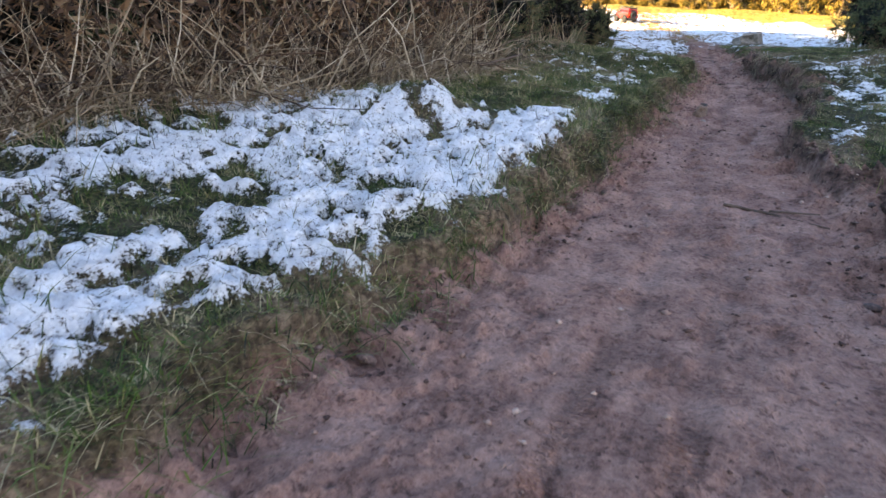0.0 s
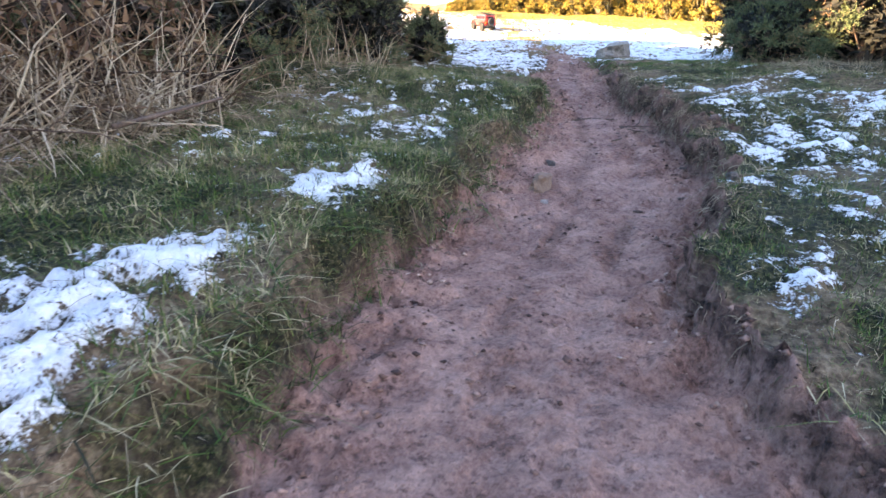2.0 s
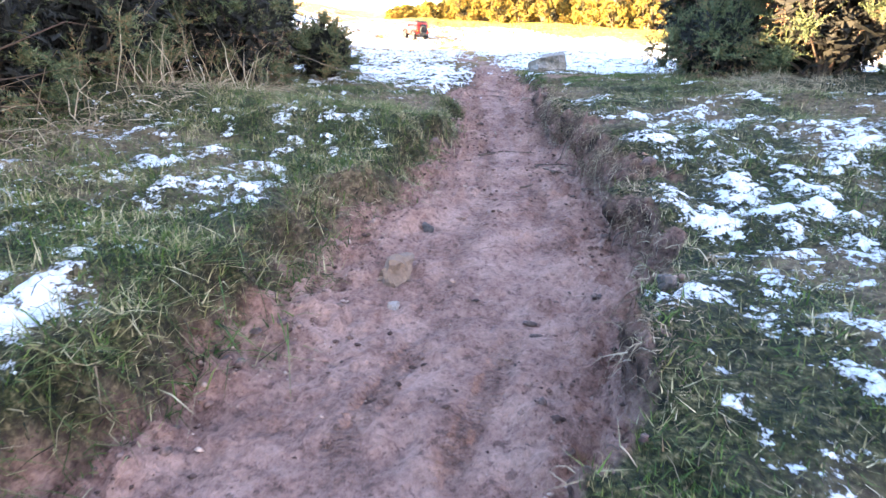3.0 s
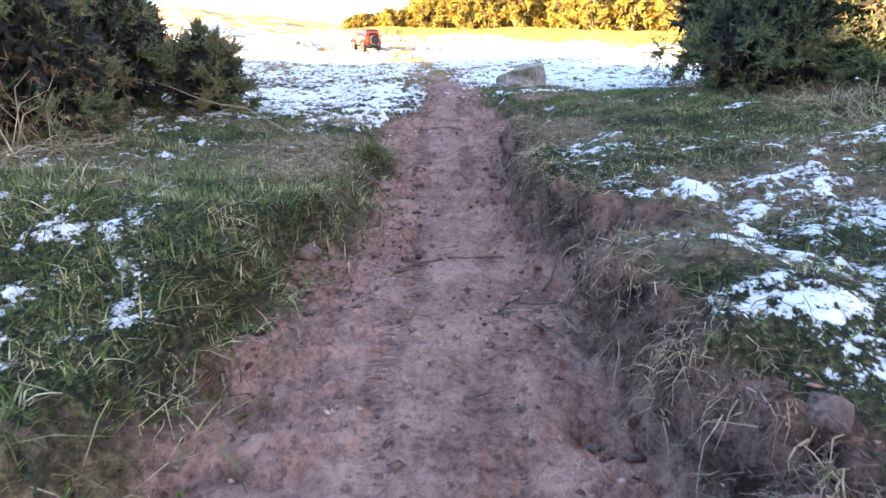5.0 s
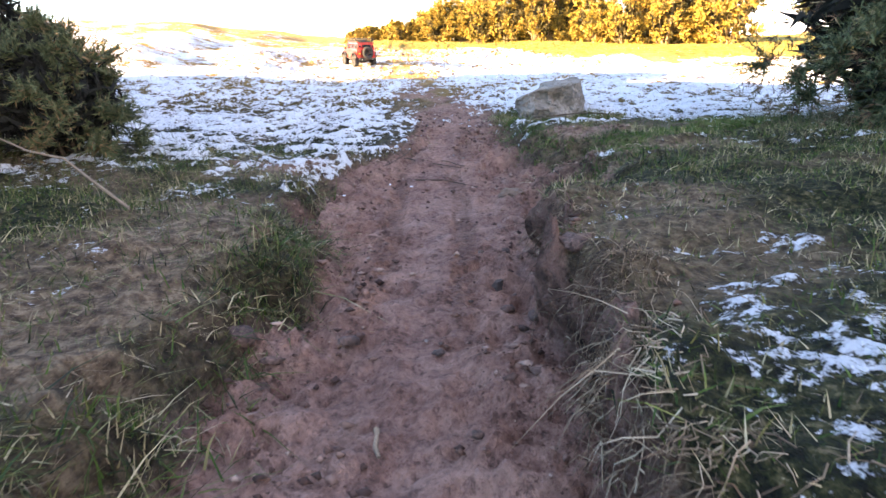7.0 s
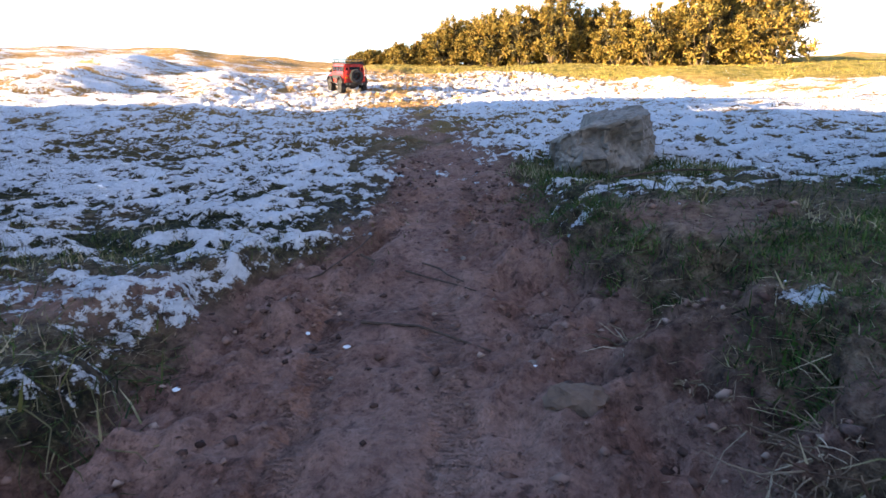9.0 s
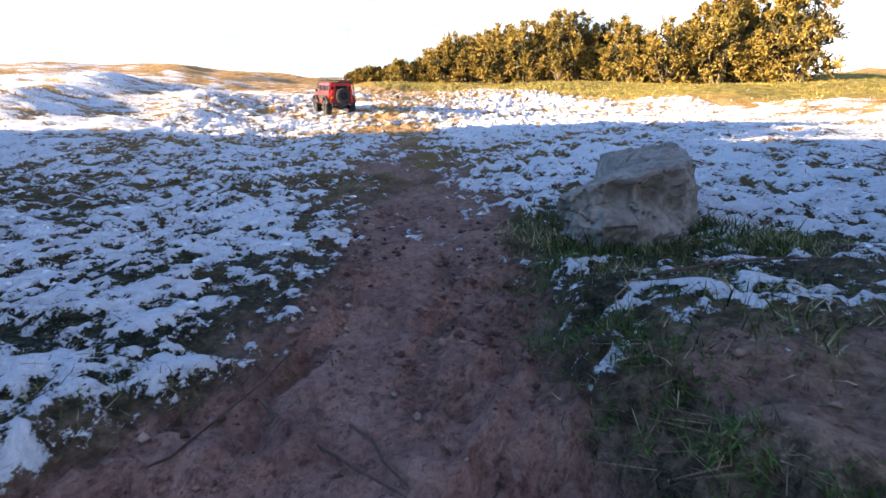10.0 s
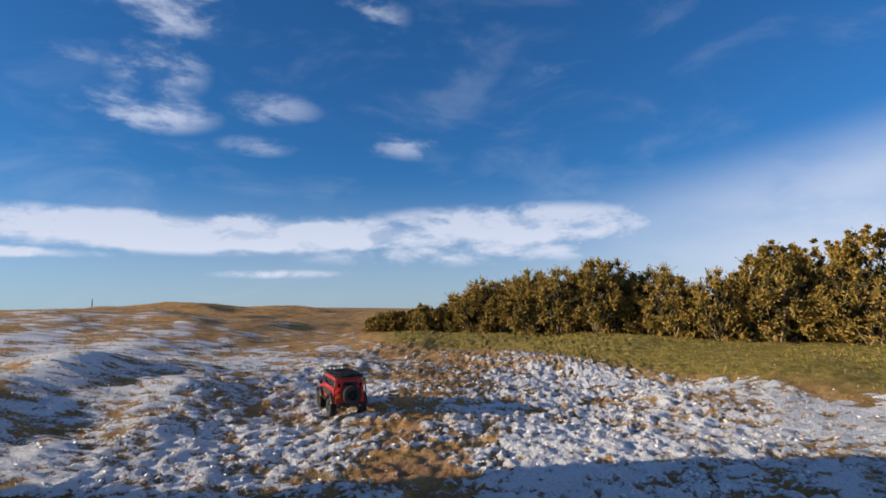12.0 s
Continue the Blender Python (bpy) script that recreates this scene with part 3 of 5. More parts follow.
lumps = lambda x, y, s: smooth(.50, .64, fbm(x, y, 4.5, 2, s))
sow("tussock_grass", GRASS, 80000, (-.6, 3.0, 1.05, 9.0), (.025, .075), lambda x, y, p: p[3] * (1 - .85 * p[1]) * smooth(.42, .60, fbm(x, y, 4.5, 2, 91)) * ramp(y, [6.9, 7.8, 8.4], [1, .22, .02]), np.random.RandomState(5), width=.0012, label="long tangled grass tussocks on the bank", lean=2.2, droop=1.2)
sow("tussock_grass", GRASS, 30000, (1.35, 3.6, 2.6, 9.9), (.016, .042), lambda x, y, p: p[3] * (1 - .85 * p[1]) * lumps(x, y, 92), np.random.RandomState(6), width=.0013, label="long tangled grass tussocks on the bank", lean=1.6, droop=1.0)
sow("tussock_grass", GRASS, 30000, (1.2, 9.55, 2.1, 10.45), (.016, .046), lambda x, y, p: np.maximum(smooth(.24, .12, np.hypot((x - 1.50) * .9, y - 9.98)), .7 * smooth(.16, .06, np.hypot(x - 1.72, y - 9.88))) * .9, np.random.RandomState(8), width=.0013, label="dark grass tufts round the foot of the boulder", lean=1.0, droop=.8)
MOSS = island("moss_green_grass", [(0.0, (.010, .026, .005)), (0.4, (.040, .092, .014)), (0.8, (.075, .14, .026)), (1.0, (.20, .19, .08))], drift=6.0, amount=.3)
MOSS_SPOTS = [(1.33, 9.58, .05), (1.36, 9.50, .06), (1.40, 9.41, .06), (1.43, 9.32, .06), (1.46, 9.22, .05), (1.50, 9.14, .05), (1.67, 9.12, .12), (1.88, 9.22, .14), (2.1, 9.5, .2), (1.34, 9.74, .09), (1.60, 8.92, .09), (2.0, 9.30, .12), (1.44, 5.62, .10), (1.50, 5.35, .12), (.18, 5.55, .16), (.30, 6.2, .14), (-.32, 3.72, .12), (.60, 7.2, .14), (.55, 7.9, .16), (1.70, 7.75, .12)]


def mossy(x, y, p):
    near_spot = 0.0
    for bx, by, br in MOSS_SPOTS:
        near_spot = np.maximum(near_spot, np.exp(-((x - bx) ** 2 + (y - by) ** 2) / br ** 2))
    return (1 - .9 * p[1]) * smooth(.25, .75, near_spot + .7 * (fbm(x, y, 9.0, 3, 97) - .5)) * .9


sow("moss_grass", MOSS, 80000, (1.25, 8.8, 2.2, 9.75), (.009, .026), mossy, np.random.RandomState(16), width=.0013, label="bright mossy green grass along the lip of the path", lean=2.0, segs=1)
sow("moss_grass", MOSS, 260000, (-.5, 3.4, 2.4, 9.95), (.009, .026), mossy, np.random.RandomState(15), width=.0013, label="bright mossy green grass in small tufts", lean=2.3, segs=1)
# grass along the lips of both banks
def near_lip(x, y, p):
    l, r = ramp(y, LEFT_Y, LEFT_X) - x, x - ramp(y, RIGHT_Y, RIGHT_X)
    return np.maximum(smooth(-.06, .0, l) * smooth(.17, .07, l) * ramp(y, [3, 5, 7, 8.4, 8.8], [.9, .9, .6, .5, .1]), smooth(-.01, .04, r) * smooth(.12, .06, r) * .25 * lumps(x, y, 93))


sow("lip_grass", GRASS, 70000, (.0, 3.0, 1.75, 9.0), (.025, .078), near_lip, np.random.RandomState(10), width=.0014, label="ragged green and straw grass on the lip of the bank", lean=2.0, droop=1.2)
# dry grass of the far rise and the green strip before the hedge
sow("dune_grass", DUNE, 60000, (-16, 14.5, 1.0, 27), (.012, .036), lambda x, y, p: smooth(.42, .60, fbm(x, y, .9, 3, 120)) * smooth(13.5, 18, y - .25 * x), np.random.RandomState(12), width=.0040, label="tan dry grass on the far rise", lean=1.6, segs=1)
sow("meadow_grass", MEADOW, 60000, (-.4, 12.6, 7.5, 16.8), (.010, .034), lambda x, y, p: smooth(-.3, .25, past_meadow(x, y)) * (.25 + .75 * smooth(.42, .62, fbm(x, y, 3.0, 3, 124))), np.random.RandomState(13), width=.003, label="rough green grass before the hedge", lean=1.2, segs=1)
sow("meadow_grass", DUNE, 60000, (-1.5, 11.4, 4.5, 16.0), (.012, .04), lambda x, y, p: (1 - .6 * p[1]) * smooth(.42, .6, fbm(x, y, 2.2, 3, 121)) * (1 - .8 * smooth(-.3, .2, past_meadow(x, y))), np.random.RandomState(14), width=.0018, label="dry straw grass poking through the thin snow", lean=1.6, segs=1)


# ---- gorse and thicket ----
def clumps(centres, normals, size, per, rs, slim=.13):
    """Many small pointed leaves round each centre."""
    n = len(centres)
    c = np.repeat(centres, per, 0)
    d = rs.normal(size=(n * per, 3)) + np.repeat(normals, per, 0) * 1.0
    d /= np.linalg.norm(d, axis=1)[:, None]
    side = np.cross(d, rs.normal(size=d.shape))
    side /= np.linalg.norm(side, axis=1)[:, None]
    length = np.repeat(size, per) * rs.uniform(.6, 1.3, n * per)
    foot = c + d * (length * .1)[:, None]
    tip = c + d * length[:, None]
    w = length[:, None] * slim
    verts = np.stack([foot - side * w, foot + side * w, tip], 1).reshape(-1, 3)
    return verts, np.arange(n * per * 3).reshape(-1, 3)


def tube_path(points, radii, sides=6):
    pts = np.asarray(points, float)
    v, f = [], []
    for k, (p, r) in enumerate(zip(pts, radii)):
        d = pts[min(k + 1, len(pts) - 1)] - pts[max(k - 1, 0)]
        d = d / (np.linalg.norm(d) + 1e-9)
        a = np.cross(d, (0.3, 0.9, 0.2))
        a /= np.linalg.norm(a)
        b = np.cross(d, a)
        for s in range(sides):
            t = 2 * math.pi * s / sides
            v.append(p + r * (math.cos(t) * a + math.sin(t) * b))
    for k in range(len(pts) - 1):
        for s in range(sides):
            f.append((k * sides + s, k * sides + (s + 1) % sides, (k + 1) * sides + (s + 1) % sides, (k + 1) * sides + s))
    return np.array(v), np.array(f)


def unit(v):
    return v / np.linalg.norm(v, axis=1)[:, None]


seed_ball = bmesh.new()
bmesh.ops.create_icosphere(seed_ball, subdivisions=4, radius=1)
BALL_V = np.array([v.co[:] for v in seed_ball.verts])
BALL_F = np.array([[v.index for v in f.verts] for f in seed_ball.faces])
seed_ball.free()


def shoots(foot, way, length, per, needle, rs, slim):
    """Spiky shoots: needles set all along each one, shorter towards its tip."""
    n = len(foot)
    t = (np.arange(per)[None] + rs.rand(n, per)) / per
    c = (foot[:, None] + way[:, None] * (length[:, None] * t)[..., None]).reshape(-1, 3)
    d = unit(rs.normal(size=(n * per, 3)) + .95 * np.repeat(way, per, 0))
    side = unit(np.cross(d, rs.normal(size=d.shape)))
    size = (needle * (1.15 - .6 * t) * rs.uniform(.7, 1.3, t.shape)).reshape(-1, 1)
    verts = np.stack([c - side * size * slim, c + side * size * slim, c + d * size], 1)
    return verts.reshape(-1, 3), np.arange(n * per * 3).reshape(-1, 3)


def dark_core(height, radius, seed, share, flat):
    """The lumpy dense middle of a bush."""
    up = np.clip((BALL_V[:, 2] + 1) / 2, 0, 1)
    lump = .86 + 1.2 * (fbm(BALL_V[:, 0] * 1.3 + seed, BALL_V[:, 1] * 1.3 + BALL_V[:, 2], 2.4, 3, seed) - .5)
    around = unit(BALL_V * np.array([1, 1, .001]) + 1e-6) * (share * radius * lump * np.sqrt(np.maximum(.02, 1 - np.abs(2 * up - 1) ** 3)))[:, None]
    return np.stack([around[:, 0], around[:, 1] * flat, height * .88 * up * (.62 + .38 * lump)], 1)


def gorse_bush(x, y, height, radius, seed, mat, lobes, count, per, needle, label, group, slim=.11, core=.40, flat=1.0, spires=0, dead=False, bark=None, lobe=(.20, .40), twigs=900, inner=None):
    """A bush of many spiky tufts round a dark middle, each on its own limb."""
    rs = np.random.RandomState(seed)
    root = new("gorse_bush")
    root.location = (x, y, ground_z(x, y))
    t = (np.arange(lobes) + .5) / lobes
    a = np.arange(lobes) * 2.399 + rs.rand(lobes) * .9
    rr = radius * rs.uniform(.45, 1.0, lobes) * np.sqrt(np.maximum(.06, 1 - t ** 2.6))
    c = np.stack([rr * np.cos(a), rr * np.sin(a) * flat, height * (.07 + .83 * t) + rs.normal(size=lobes) * .06 * height], 1)
    out = unit(c - np.array([0, 0, height * .30]))
    big = radius * rs.uniform(lobe[0], lobe[1], lobes)
    if spires:
        # tall leaders that stand clear of the top
        k = np.argsort(-t)[:spires]
        for step in (1, 2, 3):
            top = c[k] + np.stack([rs.normal(size=spires) * .02, rs.normal(size=spires) * .02, step * .045 * rs.uniform(.6, 1.3, spires)], 1)
            c, out = np.concatenate([c, top]), np.concatenate([out, np.tile((0, 0, 1.0), (spires, 1))])
            big = np.r_[big, np.full(spires, .065 - .014 * step)]
    lv, lf, off = [], [], 0
    for q in range(0, lobes, 3):
        mid = c[q] * np.array([.45, .45, .5]) + rs.normal(size=3) * .02
        v, f = tube_path([(c[q][0] * .12, c[q][1] * .12, -.04), mid, c[q]], [.006 + .007 * height, .004 + .004 * height, .002], 5)
        lv.append(v)
        lf.append(f + off)
        off += len(v)
    part("trunk", mesh_np("trunk", np.concatenate(lv), [np.concatenate(lf)], bark or BARK), None, root)
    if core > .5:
        # solid middle that stops light passing through the tall rows
        part("core", mesh_np("core", dark_core(height, radius, seed, core, flat), [BALL_F], inner or INNER_SHADE), None, root, "dense inner twigs, toned dark like the shade inside the bush")
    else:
        # inner twigs in a dark fill colour, for shade in the gaps
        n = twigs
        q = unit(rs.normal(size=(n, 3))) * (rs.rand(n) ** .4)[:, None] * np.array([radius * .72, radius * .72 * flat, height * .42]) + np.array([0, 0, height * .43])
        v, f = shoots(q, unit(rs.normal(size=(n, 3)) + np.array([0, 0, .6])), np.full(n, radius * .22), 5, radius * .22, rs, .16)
        part("inner_tangle", mesh_np("inner_tangle", v, [f], inner or INNER_SHADE), None, root, "dense inner twigs, toned dark like the shade inside the bush")
    m = len(c)
    way = unit(rs.normal(size=(m * count, 3)) * .8 + np.repeat(out, count, 0) * 1.0 + np.array([0, 0, .4]))
    length = np.repeat(big, count) * rs.uniform(.5, 1.3, m * count)
    foot = np.repeat(c, count, 0) + way * (length * .1)[:, None]
    ok = foot[:, 2] > .0
    v, f = shoots(foot[ok], way[ok], length[ok], per, needle, rs, slim)
    part("crown", mesh_np("crown", v, [f], mat), None, root)
    if dead:
        n = 260
        a = rs.rand(n) * 2 * np.pi
        rr, zz = radius * rs.uniform(.70, 1.05, n), height * .5 * rs.rand(n)
        q = np.stack([rr * np.cos(a), rr * np.sin(a), zz], 1)
        v, f = clumps(q, np.stack([np.cos(a), np.sin(a), -.4 + 0 * a], 1), rs.uniform(.014, .034, n), 14, rs, .05)
        part("dead_foliage", mesh_np("dead_foliage", v, [f], FROND), None, root, "rusty brown dead foliage")
    return tagged(root, label, "bush", group)


for k, (x, y, h, r) in enumerate([(.03, 9.02, .36, .21), (-.36, 8.85, .62, .34), (-.62, 8.2, .90, .40), (-.22, 8.25, .55, .30), (-.50, 7.55, .72, .36), (-.55, 9.35, .62, .30), (-1.05, 7.6, 1.0, .45), (-1.2, 8.7, 1.3, .5), (-1.45, 6.7, 1.1, .42),
                                 (-1.75, 4.5, 1.1, .45), (-1.45, 5.3, 1.1, .42), (-1.05, 6.05, .95, .36), (-.50, 7.02, .70, .27), (-.72, 6.5, .80, .26)]):
    near = k < 6 or k > 11
    gorse_bush(x, y, h, r, 100 + k, GORSE, 46 if near else 36, 18 if near else 12, 36 if near else 20, .023 if near else .042, "dense dark green gorse bush at the edge of the turf", "gorse beside the path", dead=k in (2, 3, 9, 10, 11))
for k, (x, y, h, r) in enumerate([(2.55, 9.38, .95, .42), (3.2, 9.7, 1.3, .50), (3.0, 8.75, 1.15, .48), (3.55, 8.0, 1.2, .5), (2.50, 9.02, .46, .32), (3.15, 9.2, .7, .42)]):
    near = k in (0, 2, 4)
    gorse_bush(x, y, h, r, 140 + k, GORSE, 60 if near else 40, 20 if near else 12, 36 if near else 20, .025 if near else .042, "dense green gorse bush above the grassy bank", "gorse beside the path", dead=near)
# the taller gorse behind, whose shade lies over the path
for k in range(15):
    x, y = -2.75 + .15 * math.sin(k * 1.9), -1.7 + .735 * k
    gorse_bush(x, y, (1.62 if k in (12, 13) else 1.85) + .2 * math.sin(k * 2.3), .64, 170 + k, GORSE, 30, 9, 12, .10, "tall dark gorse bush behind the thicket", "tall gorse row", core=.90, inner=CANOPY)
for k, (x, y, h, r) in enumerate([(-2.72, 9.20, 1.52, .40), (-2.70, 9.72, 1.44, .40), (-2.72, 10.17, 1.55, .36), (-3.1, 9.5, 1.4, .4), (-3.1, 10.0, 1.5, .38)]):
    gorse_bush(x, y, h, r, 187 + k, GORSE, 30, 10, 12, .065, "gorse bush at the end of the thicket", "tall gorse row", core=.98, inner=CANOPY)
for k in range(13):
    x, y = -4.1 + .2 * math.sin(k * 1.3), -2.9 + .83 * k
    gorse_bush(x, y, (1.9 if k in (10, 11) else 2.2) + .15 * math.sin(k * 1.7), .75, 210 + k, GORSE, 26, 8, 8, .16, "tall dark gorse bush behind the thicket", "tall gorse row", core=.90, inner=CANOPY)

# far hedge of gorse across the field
# darker than the leaves, so that gaps in the hedge look shaded
INNER_SHADE_FAR = plain("gorse_inner_shade_far", (.055, .045, .012), 0.9, vary=.6, scale=30, bump=.6)
PALE_BARK = plain("pale_bark", (.26, .19, .12), 0.9, vary=.4, scale=18, bump=.5)
hedge = random.Random(77)
for k in range(38):
    x = -1.14 + .146 * k + hedge.uniform(-.05, .05)
    y = float(ramp(x, [-1.2, 1.4, 3, 6.6], [17.6, 16.9, 16.2, 14.6])) + hedge.uniform(-.22, .22)
    h = float(ramp(x, [-1.15, -.9, 0, 1.4, 2.2, 3.0, 3.7, 4.3, 5.0, 6.6], [.20, .30, .54, .76, .86, .68, .92, 1.08, .86, .9])) * hedge.uniform(.66, 1.06)
    gorse_bush(x, y, h, h * hedge.uniform(.26, .38) + .10, 230 + k, GORSE_FAR, 50, 17, 9, .035, "sunlit olive gorse bush in the hedge across the field", "gorse hedge", slim=.27, core=.44, spires=7 if x > 3.1 else 0, bark=PALE_BARK, lobe=(.20, .40), twigs=240, inner=INNER_SHADE_FAR)


# ---- dry stalks, brambles, overhanging roots ----
def stalks(base, way, length, radius, droop, rs, rings=5, crook=.06):
    """Thin three-sided bent stems from arrays."""
    n = len(base)
    t = np.linspace(0, 1, rings)
    kink = rs.normal(size=(n, rings, 3)) * (length * crook)[:, None, None]
    kink[:, 0] = 0
    mid = base[:, None] + way[:, None] * (length[:, None] * t)[..., None] + np.cumsum(kink, 1)
    mid[..., 2] -= (droop * length)[:, None] * t ** 2
    a = np.cross(way, rs.normal(size=(n, 3)))
    a /= np.linalg.norm(a, axis=1)[:, None] + 1e-9
    b = np.cross(way, a)
    r = radius[:, None] * (1 - .75 * t)[None]
    v = np.stack([mid + r[..., None] * (math.cos(q) * a + math.sin(q) * b)[:, None] for q in (0, 2.1, 4.2)], 2)
    i = (np.arange(n) * rings * 3)[:, None, None, None] + (np.arange(rings - 1) * 3)[None, :, None, None]
    k = np.arange(3)[None, None, :, None]
    k2 = (k + 1) % 3
    f = np.concatenate([i + k, i + k2, i + k2 + 3, i + k + 3], 3).reshape(-1, 4)
    return v.reshape(-1, 3), f


def stalk_patch(name, mat, x, y, way, length, radius, droop, seed, label, category, lift=0.0, crook=.06):
    rs = np.random.RandomState(seed)
    z = ground_parts(x, y)[0]
    x = x + lip_lean(x, y, z)
    v, f = stalks(np.stack([x, y, z + lift], 1), unit(way), length, radius, droop, rs, 5 if crook > .1 else 4, crook)
    return tagged(new(name, mesh_np(name, v, [f], mat)), label, category, kind="stuff")


EDGE_Y = [2.5, 4.1, 4.55, 4.9, 5.35, 6.1, 6.8, 7.2, 8.1, 8.7]
EDGE_X = [-1.6, -1.10, -.95, -.72, -.46, -.24, -.20, -.06, .02, .10]
rs = np.random.RandomState(31)
n = 4000
ty = 2.6 + 3.9 * rs.rand(n) ** .9
tx = ramp(ty, EDGE_Y, EDGE_X) - np.abs(rs.normal(size=n)) * .34 + .04
way = np.stack([rs.normal(size=n) * .42 + .12, rs.normal(size=n) * .5 - .05, rs.uniform(.25, 1.2, n)], 1)
stalk_patch("bramble_thicket", STRAW, tx, ty, way, rs.uniform(.16, .60, n) * (.5 + rs.rand(n)), .0016 + .0044 * rs.rand(n) ** 2, rs.uniform(.0, 1.1, n), 32, "tangled thicket of dead straw-coloured stems and grass", "thicket")
# dead grass matted at its foot
n = 3400
ty = rs.uniform(3.0, 8.2, n)
tx = ramp(ty, EDGE_Y, EDGE_X) - np.abs(rs.normal(size=n)) * .14 + .10
way = np.stack([rs.normal(size=n) * .8 + .3, rs.normal(size=n) * .8, rs.uniform(.0, .8, n)], 1)
stalk_patch("dead_grass", STRAW, tx, ty, way, rs.uniform(.05, .20, n), rs.uniform(.0008, .0022, n), rs.uniform(.2, 1.2, n), 34, "matted dead grass at the foot of the thicket", "grass")
n = 1450
ty = rs.uniform(2.6, 6.7, n)
tx = ramp(ty, EDGE_Y, EDGE_X) - np.abs(rs.normal(size=n)) * .45 - .10
way = np.stack([rs.normal(size=n) * .8, rs.normal(size=n) * .8, rs.uniform(.1, 1.0, n)], 1)
stalk_patch("bramble_thicket", BROWN, tx, ty, way, rs.uniform(.25, .75, n), rs.uniform(.0018, .005, n), rs.uniform(.1, .6, n), 33, "tangled reddish-brown dead bramble stems", "thicket", .05)
# withered leaves and fronds caught in the thicket
n = 3000
ty = rs.uniform(2.7, 6.8, n)
tx = ramp(ty, EDGE_Y, EDGE_X) - .16 - np.abs(rs.normal(size=n)) * .32
tz = ground_parts(tx, ty)[0] + .03 + rs.rand(n) ** 1.3 * .42 * (.5 + fbm(tx, ty, 3.5, 2, 160))
fv, ff = clumps(np.stack([tx, ty, tz], 1), np.tile((.3, -.3, -.2), (n, 1)), rs.uniform(.03, .07, n), 8, rs, .16)
tagged(new("withered_leaves", mesh_np("withered_leaves", fv, [ff], FROND)), "withered brown leaves and fronds caught in the thicket", "leaves", kind="stuff")


# tufts of dead grass hanging over the lips of the banks
def lip_tufts(name, mat, ys, xs, centres, per, way_x, lengths, radius, seed, label):
    rs = np.random.RandomState(seed)
    cy = centres
    cx = ramp(cy, ys, xs) - way_x * rs.uniform(.02, .085, len(cy))
    count = rs.randint(per // 3, per, len(cy))
    size = np.repeat(rs.uniform(.55, 1.2, len(cy)), count)
    tx, ty = np.repeat(cx, count), np.repeat(cy, count)
    n = len(tx)
    tx, ty = tx + rs.normal(size=n) * .022, ty + rs.normal(size=n) * .028
    way = np.stack([way_x * rs.uniform(-.25, 1.4, n), rs.normal(size=n) * .8, rs.uniform(-.5, .7, n)], 1)
    stalk_patch(name, mat, tx, ty, way, rs.uniform(*lengths, n) * size, rs.uniform(*radius, n), rs.uniform(.2, 1.7, n), seed + 1, label, "grass", .004, .13)


DEAD = island("dead_grass", [(0.0, (.05, .032, .022)), (0.4, (.15, .102, .067)), (0.8, (.28, .20, .135)), (1.0, (.44, .35, .25))])
rs = np.random.RandomState(61)
spots = np.concatenate([rs.uniform(5.9, 8.9, 34), rs.normal(7.68, .14, 14), rs.normal(8.15, .10, 10), rs.normal(6.6, .15, 9), rs.normal(7.05, .1, 8)])
lip_tufts("hanging_grass", DEAD, RIGHT_Y, RIGHT_X, spots, 72, -1.0, (.016, .056), (.0004, .0011), 62, "dead grass and roots hanging over the eroded bank")
LIP = island("lip_grass_olive", [(0.0, (.012, .022, .005)), (0.45, (.046, .072, .016)), (0.75, (.10, .098, .040)), (1.0, (.26, .21, .12))], drift=6.0, amount=.3)
lip_tufts("hanging_grass", LIP, LEFT_Y, LEFT_X, rs.uniform(3.3, 9.0, 70), 44, 1.0, (.03, .095), (.0007, .0014), 64, "long dark green grass hanging over the bank")
# short rootlets and straw stubs all over the faces of the banks
n = 9000
ty = rs.uniform(5.4, 8.9, n)
tx = np.where(rs.rand(n) < .72, ramp(ty, RIGHT_Y, RIGHT_X) + rs.uniform(-.04, .10, n), ramp(ty, LEFT_Y, LEFT_X) - rs.uniform(-.04, .08, n))
ok = ground_parts(tx, ty)[6] > .25 + .4 * rs.rand(n)
tx, ty = tx[ok], ty[ok]
n = len(tx)
way = rs.normal(size=(n, 3)) + np.array([0, 0, .2])
stalk_patch("rootlets", DEAD, tx, ty, way, rs.uniform(.015, .055, n), rs.uniform(.0007, .0017, n), rs.uniform(.2, 1.2, n), 66, "fine roots and straw stubs in the eroded bank face", "roots")
n = 2600
ty = rs.uniform(8.0, 9.9, n)
tx = 2.30 + .35 * rs.rand(n) + .5 * rs.rand(n) ** 2
way = np.stack([rs.normal(size=n) * .6 - .2, rs.normal(size=n) * .6, rs.uniform(.3, 1.1, n)], 1)
stalk_patch("dead_stems", STRAW, tx, ty, way, rs.uniform(.03, .12, n), rs.uniform(.0006, .0014, n), rs.uniform(.1, .9, n), 38, "straw-coloured dead grass below the gorse", "grass")
n = 80
ty = rs.uniform(6.1, 8.9, n)
tx = ramp(ty, RIGHT_Y, RIGHT_X) + rs.uniform(.01, .09, n)
way = np.stack([-rs.uniform(.1, 1, n), rs.normal(size=n) * .7, rs.uniform(-.3, .8, n)], 1)
stalk_patch("bare_roots", BROWN, tx, ty, way, rs.uniform(.05, .14, n), rs.uniform(.0008, .0020, n), rs.uniform(.4, 1.2, n), 39, "bare dark roots sticking out of the eroded bank", "roots")
